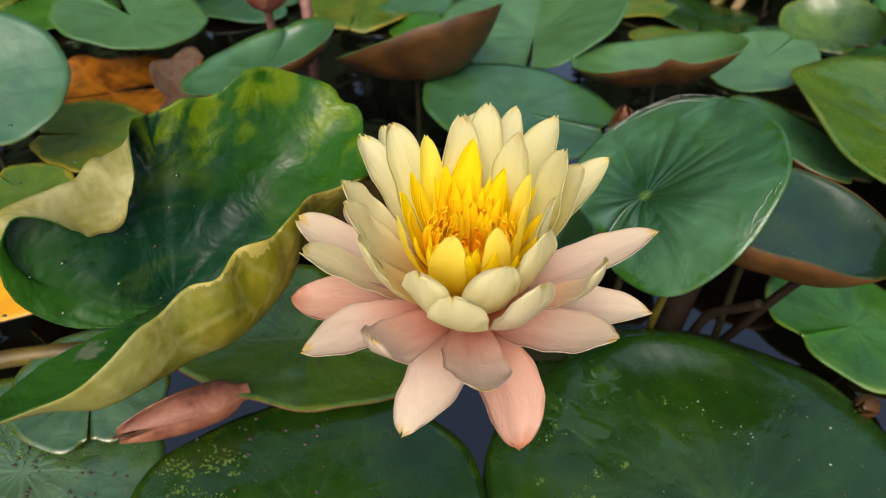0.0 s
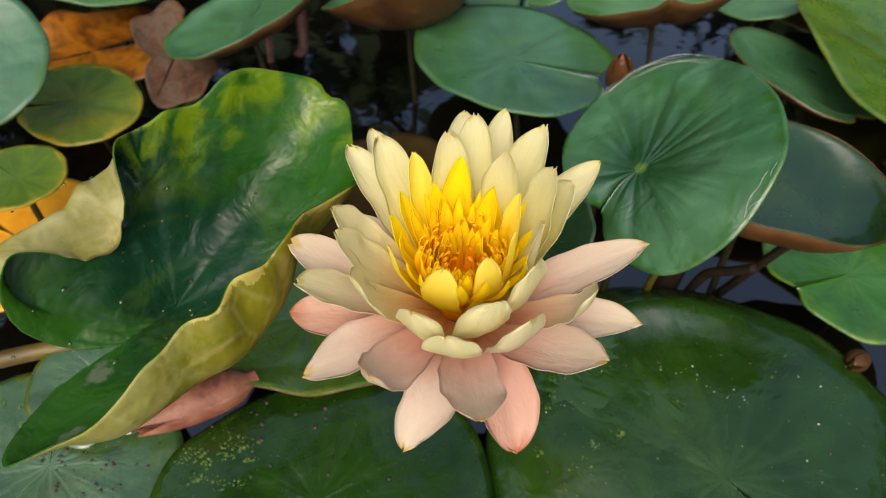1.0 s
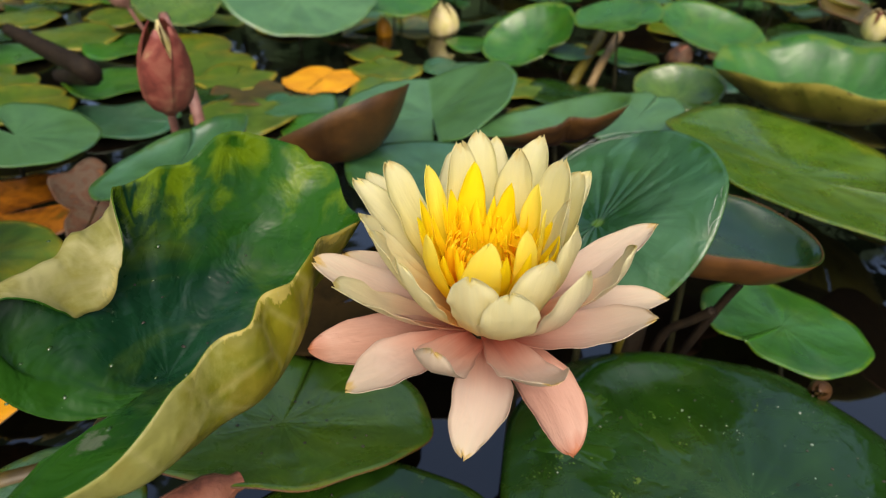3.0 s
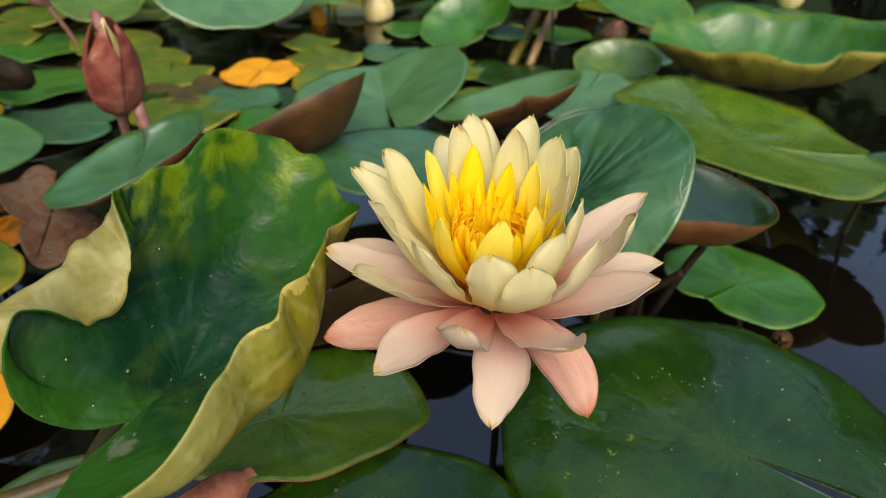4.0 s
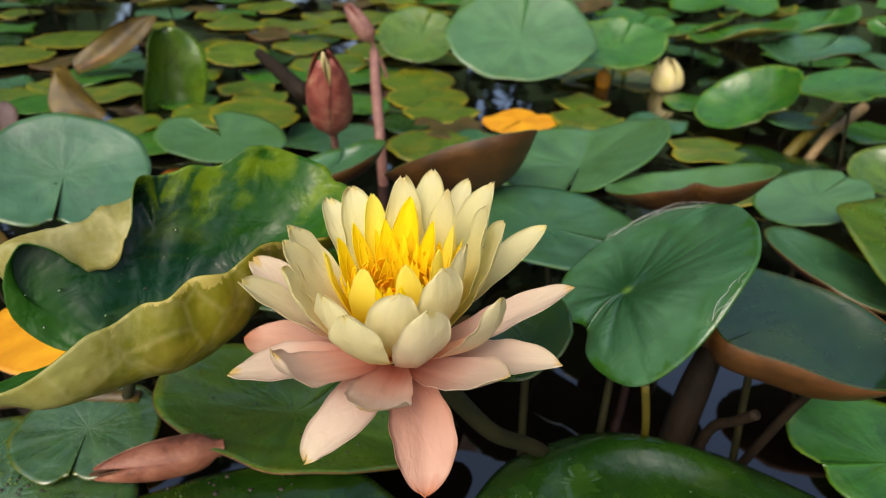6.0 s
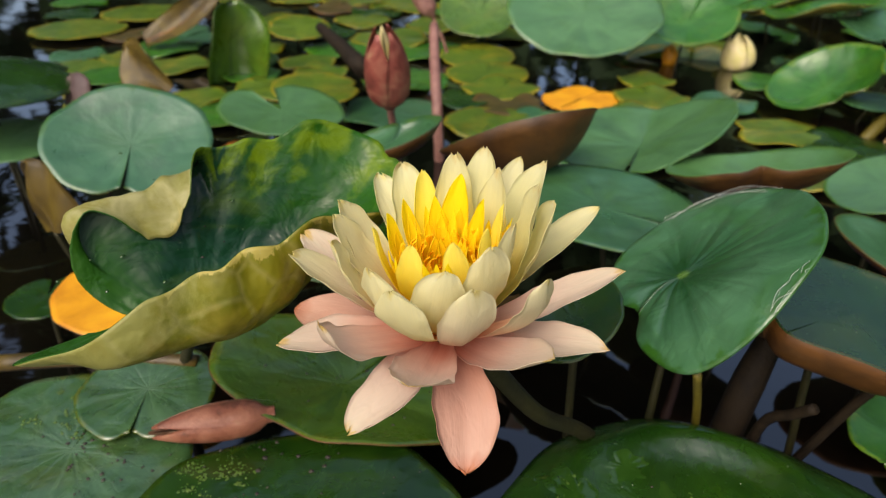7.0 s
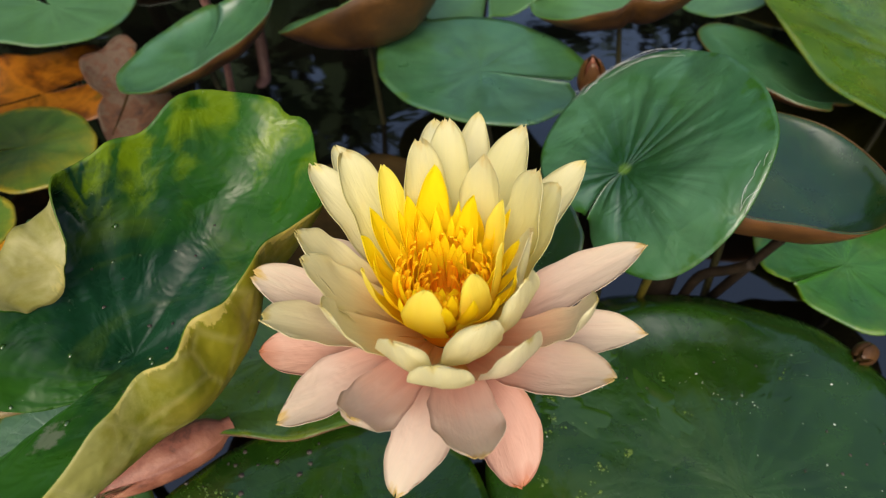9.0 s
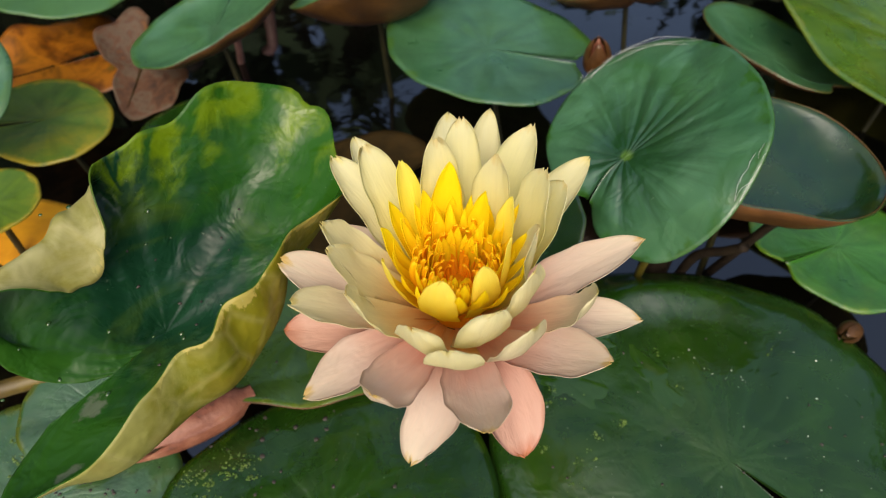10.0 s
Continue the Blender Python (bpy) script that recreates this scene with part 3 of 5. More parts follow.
pads = [
    # near the bloom
    dict(label="broad dark green lily pad in front of the bloom", c=(0.1383, 0.1512, 0.0060), r=0.1070, n=(0.04, -0.06), e=(0.02, -0.03), notch=-53, gap=4, hub=(-0.03, -0.09), depth=-0.013, power=5, wave=0.015, ridge=(105, 42, 0.0110, 0.82, 0.11), mats=(PAD_DARK, UNDER_BROWN), nt=140, nr=26),
    dict(label="dark green lily pad flecked with algae below the bloom", c=(-0.0461, 0.1288, 0.0200), r=0.0700, n=(0.02, -0.02), e=(0.06, 0.08), notch=-100, gap=2, depth=-0.004, power=3, wave=0.02, mats=(PAD_DARK, UNDER_BROWN), nt=110, nr=16),
    dict(label="dim green lily pad lying low behind the curled leaf", c=(-0.1289, 0.3892, 0.0120), r=0.0594, notch=60, mats=(PAD_DARK, UNDER_BROWN)),
    dict(label="sunken red-brown lily pad behind the bloom", c=(-0.0300, 0.3300, 0.0200), r=0.0560, n=(-0.04, 0.05), notch=20, gap=8, depth=0.006, power=2, wave=0.05, mats=(DARK_BROWN, DARK_BROWN)),
    dict(label="green lily pad folded upright along its middle", c=(0.0850, 0.5850, 0.0450), r=0.0860, n=(0.0, -0.06), notch=-99, gap=2, fold=(-99, 28), depth=0.004, power=2, mats=(PAD_PALE, UNDER_OLIVE), nt=110, nr=18),
    dict(label="round veined green lily pad raised beside the bloom", c=(0.1104, 0.2670, 0.1115), r=0.0572, n=(-0.68, 0.13), e=(-0.12, -0.04), notch=205, gap=1.0, hub=(-0.26, -0.14), depth=0.006, power=1.5, ruffle=(0.008, 5), wave=0.015, droop=(247, 45, 0.47), pleat=(13, 0.020), mats=(PAD_VEINED, UNDER_OLIVE), nt=170, nr=28),
    dict(label="smooth blue-green lily pad behind the bloom", c=(0.0594, 0.4360, 0.0491), r=0.0693, n=(0.00, 0.00), e=(0.01, -0.09), notch=-25, gap=1.5, depth=0.004, power=2, mats=(PAD_BLUE, UNDER_BROWN)),
    dict(label="green lily pad with a reddish rim under the bloom", c=(-0.0620, 0.2340, 0.0235), r=0.0655, n=(0.17, 0.17), e=(0.13, 0.01), notch=70, gap=0.5, depth=0.008, power=2, wave=0.045, mats=(PAD_MID, UNDER_RUST)),
    dict(label="dark glossy lily pad with an upturned rust-brown edge", c=(0.1727, 0.2711, 0.0903), r=0.0568, n=(0.15, -0.26), e=(0.17, -0.05), notch=-140, gap=0.4, depth=0.015, power=9, lean=(0.95, -95), ruffle=(0.010, 3), mats=(PAD_DEEP, UNDER_RUST), nt=110, nr=20),
    dict(label="grey-green lily pad with a brown underside edge", c=(0.2750, 0.4425, 0.0311), r=0.0537, n=(0.22, -0.02), e=(-0.03, -0.11), notch=-60, depth=0.010, power=4, ruffle=(0.01, 3), lean=(0.3, -130), gap=0.5, mats=(PAD_BLUE, UNDER_RUST)),
    dict(label="bright green lily pad floating on the dark water", c=(0.2560, 0.2760, 0.0020), r=0.0520, n=(0.10, -0.02), e=(0.03, -0.03), notch=200, depth=0.002, power=2, wave=0.04, gap=1.0, mats=(PAD_BRIGHT, UNDER_OLIVE)),
    dict(label="large green lily pad raised over others", c=(0.3812, 0.4341, 0.0401), r=0.1149, n=(0.10, -0.06), e=(-0.08, -0.06), notch=-40, depth=0.012, power=2, wave=0.05, gap=0.8, mats=(PAD_MID, UNDER_OLIVE)),
    dict(label="green lily pad with a ruffled edge and spotted olive underside", c=(0.5242, 0.5806, 0.0800), r=0.1128, n=(-0.11, 0.05), e=(-0.06, -0.15), notch=-90, depth=0.055, power=3, ruffle=(0.03, 7), wave=0.06, gap=0.8, mats=(PAD_BRIGHT, UNDER_OLIVE)),
    dict(label="pale green lily pad with an upturned brown edge", c=(0.1635, 0.4825, 0.0760), r=0.0553, n=(-0.22, -0.05), e=(0.14, -0.06), notch=-90, gap=0.5, depth=0.018, power=4, lean=(0.8, -85), mats=(PAD_PALE, UNDER_BROWN)),
    dict(label="light green floating lily pad with an open slit", c=(-0.2680, 0.5669, 0.0492), r=0.0621, n=(0.15, -0.05), e=(0.00, 0.01), notch=140, gap=14, depth=0.003, power=2, mats=(PAD_PALE, UNDER_OLIVE)),
    dict(label="blue-green lily pad tilted up on its stem", c=(-0.2938, 0.3753, 0.0830), r=0.0571, n=(0.39, -0.45), e=(0.01, 0.06), notch=-60, gap=2, depth=0.008, power=2, wave=0.04, mats=(PAD_BLUE, UNDER_OLIVE)),
    dict(label="grey-green lily pad with a brown underside", c=(-0.1347, 0.4689, 0.0633), r=0.0550, n=(-0.26, -0.04), e=(0.08, 0.08), notch=75, gap=0.8, depth=0.012, power=6, lean=(0.5, -30), mats=(PAD_BLUE, UNDER_BROWN)),
    dict(label="grey-green lily pad with a folded brown edge", c=(-0.0180, 0.4950, 0.0760), r=0.0600, n=(-0.05, 0.05), e=(0.06, -0.02), notch=110, gap=0.8, depth=0.030, power=4, lean=(1.0, -45), mats=(PAD_PALE, UNDER_BROWN)),
    dict(label="yellow-green lily pad floating at the water line", c=(-0.2470, 0.4158, 0.0206), r=0.0431, n=(0.05, -0.07), e=(0.01, -0.07), notch=190, gap=4, depth=0.0, mats=(PAD_OLIVE, UNDER_OLIVE)),
    dict(label="small dark olive lily pad behind the bloom", c=(0.0545, 0.2350, 0.0830), r=0.0266, n=(-0.48, -0.14), e=(-0.10, 0.0), notch=120, depth=0.004, power=2, gap=0.5, mats=(PAD_DEEP, UNDER_BROWN)),
    dict(label="small green lily pad floating on the water", c=(-0.2358, 0.3087, 0.0477), r=0.0273, n=(0.04, -0.01), notch=150, depth=0.002, power=2, mats=(PAD_OLIVE, UNDER_OLIVE)),
    dict(label="little dark green lily pad floating on the water", c=(-0.3031, 0.2740, 0.003), r=0.0270, n=(0.0, 0.0), notch=120, gap=6, mats=(PAD_DARK, UNDER_OLIVE)),
    dict(label="algae-flecked green lily pad at the water line", c=(-0.1525, 0.1864, 0.0300), r=0.0344, n=(0.05, -0.04), notch=-70, gap=1.5, mats=(PAD_ALGAE, UNDER_OLIVE)),
    dict(label="algae-stained green lily pad lying on the water", c=(-0.1660, 0.1460, 0.0240), r=0.0530, n=(0.09, -0.01), e=(0.07, -0.04), notch=100, gap=2, mats=(PAD_ALGAE, UNDER_OLIVE)),
    # farther over the pond
    dict(label="large pale green lily pad standing up from the water", c=(-0.0491, 1.6595, 0.0060), r=0.1743, n=(-0.21, -0.32), notch=80, depth=0.0351, power=2, ruffle=(0.04, 8), wave=0.08, mats=(PAD_BRIGHT, UNDER_OLIVE)),
    dict(label="green lily pad standing up from the water", c=(-0.2232, 1.2813, 0.0261), r=0.0766, n=(0.11, -0.60), notch=80, depth=0.0117, power=2, mats=(PAD_MID, UNDER_OLIVE)),
    dict(label="pale green lily pad with a yellowed rim", c=(0.2014, 1.5966, 0.0030), r=0.0991, n=(-0.01, -0.32), notch=60, depth=0.0117, power=2, wave=0.05, mats=(PAD_BRIGHT, UNDER_OLIVE)),
    dict(label="tilted green lily pad with a spotted yellow underside", c=(0.3304, 1.0177, 0.0120), r=0.0731, n=(-0.53, -0.30), e=(0.04, 0.0), notch=-80, depth=0.0257, power=3, mats=(PAD_BRIGHT, UNDER_OLIVE)),
    dict(label="light green lily pad with a wavy rim", c=(0.4294, 0.9173, 0.0605), r=0.0621, n=(-0.21, -0.09), notch=-80, depth=0.0070, power=2, wave=0.06, mats=(PAD_BRIGHT, UNDER_OLIVE)),
    dict(label="green lily pad with an upturned yellow edge", c=(0.5411, 0.8481, 0.0565), r=0.0660, n=(-0.06, -0.37), e=(-0.04, -0.14), notch=-80, depth=0.0164, power=3, mats=(PAD_BRIGHT, UNDER_OLIVE)),
    dict(label="yellow-edged green lily pad partly sunk", c=(0.4390, 0.7396, 0.0099), r=0.0536, n=(-0.27, -0.23), e=(0.0, -0.06), notch=-80, depth=0.0187, power=3, mats=(PAD_MID, UNDER_OLIVE)),
    dict(label="floating lily pad turning yellow at the rim", c=(-0.1613, 1.0792, -0.0412), r=0.0697, n=(0.01, -0.03), notch=100, mats=(PAD_OLIVE, UNDER_OLIVE)),
    dict(label="floating lily pad turning yellow at the rim", c=(-0.2007, 1.1777, -0.0379), r=0.0683, n=(0.03, -0.08), notch=140, mats=(PAD_OLIVE, UNDER_OLIVE)),
    dict(label="yellow-green lily pad floating beside a dark stem", c=(-0.3553, 0.8271, -0.0108), r=0.0619, n=(0.07, -0.06), notch=30, mats=(PAD_OLIVE, UNDER_OLIVE)),
    dict(label="yellow-green lily pad floating on the pond", c=(-0.5445, 1.1653, -0.0065), r=0.0594, n=(0.11, -0.15), notch=200, mats=(PAD_OLIVE, UNDER_OLIVE)),
    dict(label="grey-green lily pad lying low on the water", c=(0.2878, 0.5687, 0.0363), r=0.0477, n=(-0.32, -0.11), notch=30, depth=0.004, power=2, mats=(PAD_PALE, UNDER_OLIVE)),
    dict(label="grey-blue lily pad far across the pond", c=(0.8190, 0.9126, 0.0009), r=0.1053, n=(-0.05, -0.05), notch=30, mats=(PAD_BLUE, UNDER_OLIVE)),
    dict(label="grey-purple lily pad with a thin pale rim", c=(0.4551, 0.3574, 0.0180), r=0.0627, n=(-0.21, 0.31), notch=60, depth=0.004, power=2, mats=(PAD_BLUE, UNDER_RUST)),
    dict(label="light green lily pad floating on the pond", c=(-0.5292, 0.4774, 0.0200), r=0.0493, n=(0.12, -0.07), notch=60, mats=(PAD_PALE, UNDER_OLIVE)),
    dict(label="dark olive lily pad with a drooping edge", c=(-0.5605, 0.4967, 0.0700), r=0.0931, n=(0.06, 0.04), notch=60, depth=-0.02, power=2, mats=(PAD_DARK, UNDER_OLIVE)),
    dict(label="yellow-green lily pad floating on the pond", c=(-1.0205, 1.1391, -0.0341), r=0.0932, n=(0.0, 0.0), notch=60, mats=(PAD_OLIVE, UNDER_OLIVE)),
    dict(label="green lily pad floating on the pond", c=(-0.7302, 0.8692, -0.0340), r=0.0541, notch=60, mats=(PAD_BRIGHT, UNDER_OLIVE)),
    dict(label="olive and yellow lily pad cupped round a cream bud", c=(0.1650, 1.2400, -0.0500), r=0.1000, n=(0.0, -0.30), e=(0.10, 0.0), notch=80, depth=0.0234, power=2.5, wave=0.06, mats=(PAD_OLIVE, UNDER_OLIVE)),
    dict(label="pale grey lily pad floating on the water", c=(0.3901, 0.9862, -0.0108), r=0.0386, n=(0.0, -0.05), notch=40, mats=(PAD_BLUE, UNDER_OLIVE)),
    dict(label="large pale green lily pad hanging over the far water", c=(-0.0180, 1.1583, 0.0594), r=0.1220, n=(0.05, -0.55), e=(0.05, 0.0), notch=90, depth=0.0140, power=2, wave=0.06, mats=(PAD_PALE, UNDER_OLIVE)),
    dict(label="broad green lily pad beside another raised one", c=(0.1500, 1.2051, 0.0450), r=0.0740, n=(-0.05, -0.50), e=(0.08, 0.0), notch=70, depth=0.0140, power=2, wave=0.08, mats=(PAD_BRIGHT, UNDER_OLIVE)),
    dict(label="yellow-green lily pad floating on the pond", c=(-1.0001, 1.3208, -0.0340), r=0.0918, notch=60, mats=(PAD_OLIVE, UNDER_OLIVE)),
]
for i, spec in enumerate(pads):
    lily_pad(seed=20 + i, **spec)

filler = np.random.RandomState(5)
taken = [(p["c"][0], p["c"][1], p["r"]) for p in pads] + [(0.002, 0.975, 0.075), (-0.17, 0.80, 0.05), (0.24, 1.26, 0.05), (0.40, 0.95, 0.06)]
kinds = [(PAD_OLIVE, UNDER_OLIVE, "yellow-green lily pad floating far out on the pond"), (PAD_BRIGHT, UNDER_OLIVE, "fresh green lily pad raised far out on the pond"),
         (PAD_BLUE, UNDER_RUST, "grey-green lily pad far out on the pond"), (PAD_DARK, UNDER_OLIVE, "dark green lily pad far out on the pond"),
         (PAD_RUSSET, UNDER_RUST, "russet fading lily pad far out on the pond")]
count = 0
while count < 250:
    y = 0.77 + 2.1 * filler.rand() ** 1.4
    x = filler.uniform(-0.95, 0.95) * (0.20 + y * 0.80)
    r = filler.uniform(0.052, 0.098) if y > 1.17 else filler.uniform(0.042, 0.072)
    near = y < 1.17 and -0.72 < x < 0.72
    if any((x - a) ** 2 + (y - b) ** 2 < (0.62 * (r + q)) ** 2 for a, b, q in taken):
        count += 0.05
        continue
    count += 1
    taken.append((x, y, r))
    side = 0 if x < -0.1 * y else 1
    pick = kinds[int(filler.choice(5, p=(0.45, 0.18, 0.10, 0.12, 0.15) if side == 0 else (0.22, 0.42, 0.16, 0.10, 0.10)))]
    high = not near and filler.rand() < (0.25 if side == 0 else 0.6)
    lily_pad(pick[2], (x, y, filler.uniform(0.0, 0.07) if high else WATER_Z + 0.006), r, n=tuple(filler.uniform(-0.35, 0.15, 2) if high else (0, 0)), depth=0.014 if high else 0.0, power=3,
             ruffle=(0.04, 4), wave=0.08, mats=pick[:2], seed=int(filler.randint(9999)), nt=44, nr=7)


# ---- the big curled leaf ----
LOBES = ((49, 5, 0.03), (60, 7, -0.025), (78, 7, 0.06), (94, 8, 0.03), (106, 7, 0.035), (124, 8, 0.03), (-20, 4, 0.005), (-29, 4, -0.02), (-9, 6, -0.03), (8, 2.5, 0.035), (15, 5, -0.025))


def curled_leaf():
    """A trough-shaped leaf: for each way out from its middle the blade's length, its first and last slope, and where it bends."""
    keys = np.array([
        # turn, length, slope, end slope, bend, softness of the bend
        (-172, 0.022, 3, 6, 0.6, 0.28), (-158, 0.040, 12, 18, 0.6, 0.28), (-150, 0.056, 24, 34, 0.6, 0.28), (-143, 0.081, 35, 160, 0.84, 0.12), (-136, 0.087, 43, 220, 0.76, 0.10), (-124, 0.081, 52, 250, 0.71, 0.09), (-110, 0.082, 56, 242, 0.70, 0.08), (-95, 0.080, 58, 228, 0.71, 0.08),
        (-82, 0.078, 59, 214, 0.73, 0.08), (-70, 0.075, 60, 206, 0.76, 0.07), (-60, 0.074, 58, 196, 0.76, 0.07), (-54, 0.070, 54, 130, 0.85, 0.10), (-47, 0.0695, 54, 70, 0.70, 0.28), (-30, 0.074, 49, 64, 0.62, 0.28), (-18, 0.0775, 45, 60, 0.60, 0.28), (-9, 0.0975, 28, 51, 0.44, 0.28), (7, 0.1035, 21, 36, 0.64, 0.28), (26, 0.0945, 22, 36, 0.82, 0.28),
        (48, 0.086, 12, 70, 0.55, 0.28), (73, 0.080, 17, 98, 0.61, 0.26), (95, 0.085, 11, 108, 0.60, 0.25), (117, 0.081, 14, 114, 0.64, 0.22), (138, 0.077, 12, 108, 0.71, 0.18), (152, 0.075, 9, 96, 0.83, 0.14), (166, 0.077, 10, 60, 0.88, 0.14), (174, 0.079, 12, 26, 0.9, 0.2), (181, 0.068, 9, 14, 0.8, 0.28), (188, 0.046, 4, 8, 0.8, 0.28)])
    nt, nr = 210, 44
    ph = np.linspace(keys[0, 0], keys[-1, 0], nt)
    grid = np.linspace(0, 1, nr)
    vals = []
    for k in range(1, 6):
        raw = np.interp(ph, keys[:, 0], keys[:, k])
        pad_raw = np.r_[raw[:1].repeat(2), raw, raw[-1:].repeat(2)]
        vals.append(np.convolve(pad_raw, np.ones(5) / 5, "valid"))
    S, a0, a1, st, soft = vals
    a0 = np.convolve(np.r_[a0[:1].repeat(8), a0, a0[-1:].repeat(8)], np.ones(17) / 17, "valid")
    S = S * (1 + 0.018 * np.sin(radians(1) * ph * 11) + 0.02 * np.sin(radians(1) * ph * 5 + 1))
    S0 = S.copy()
    for at, spread, cut in LOBES:
        S = S * (1 - cut * np.exp(-((ph - at) / spread) ** 2))
    keep = np.where((ph > 40) & (ph < 150), S0 / S, 1.0)
    st, soft = st * keep, soft * keep
    ax = np.array((0.5, 0.866, 0.0))
    px = np.array((0.866, -0.5, 0.0))
    P = np.zeros((nr, nt, 3))
    uv = np.zeros((nr, nt, 2))
    for j in range(nt):
        out = math.cos(radians(ph[j])) * ax + math.sin(radians(ph[j])) * px
        slope = np.radians(a0[j] + (a1[j] - a0[j]) * smooth(grid, st[j] - soft[j], st[j] + soft[j]))
        step = S[j] / (nr - 1)
        d = np.r_[0, np.cumsum(np.cos(slope[:-1]) * step)]
        h = np.r_[0, np.cumsum(np.sin(slope[:-1]) * step)]
        gu, gv = grid * math.cos(radians(ph[j])), grid * math.sin(radians(ph[j]))
        for du, dv, su, sv, deep in ((0.39, -0.05, 0.055, 0.030, 0.0032), (0.28, -0.13, 0.045, 0.030, 0.0030), (0.61, -0.01, 0.030, 0.04, 0.0020), (0.52, -0.22, 0.10, 0.06, -0.0014), (0.40, 0.14, 0.10, 0.06, -0.0010), (0.10, -0.30, 0.12, 0.08, -0.0012)):
            h = h - 0.55 * deep * np.exp(-((gu - du) / su) ** 2 - ((gv - dv) / sv) ** 2)
        h = h - 0.0002 * np.exp(-((gv - 0.09 * gu) / 0.018) ** 2) * smooth(gu, 0.02, 0.12) * (1 - smooth(gu, 0.7, 0.95))
        h = h + 0.00045 * smooth(grid, 0.05, 0.3) * np.sin(19 * gu + 2.5 * np.sin(6 * gv + 1)) * np.sin(15 * gv + 2 * np.sin(7 * gu))
        a = radians(ph[j])
        edge = smooth(grid, 0.6, 1.0) * (0.0005 if -145 < ph[j] < -48 else 0.0014) * (math.sin(8 * a + 1.5 * math.sin(3 * a)) + 0.6 * math.sin(13 * a + 2.0 * math.sin(4 * a + 1)))
        P[:, j] = d[:, None] * out + h[:, None] * np.array((0, 0, 1.0)) + edge[:, None] * out
        uv[:, j, 0] = grid * math.cos(radians(ph[j]))
        uv[:, j, 1] = grid * math.sin(radians(ph[j]))
    base = base_at("curled_lily_leaf", -0.0965, 0.1756, 0.1005, "large dark green lily leaf with curled olive edges", "lily leaf")
    sheet("blade", P[:, ::-1], uv[:, ::-1], 0.0005, (LEAF_TOP, LEAF_UNDER), base)
    SURFACE["curled leaf"] = (np.array(base.location), None, None, np.array((0.0, 0.0, 1.0)), P[:30, 20:180], None, None, base)
    tube("stem", [(-0.005, 0.010, 0.001), (-0.050, 0.035, -0.07), (-0.070, 0.050, -0.15)], [0.003, 0.0032, 0.0035], STEM_IN_SHADE, base)
    return base


curled_leaf()


# ---- the bloom ----
FC = np.array((0.0125, 0.1605, 0.117))


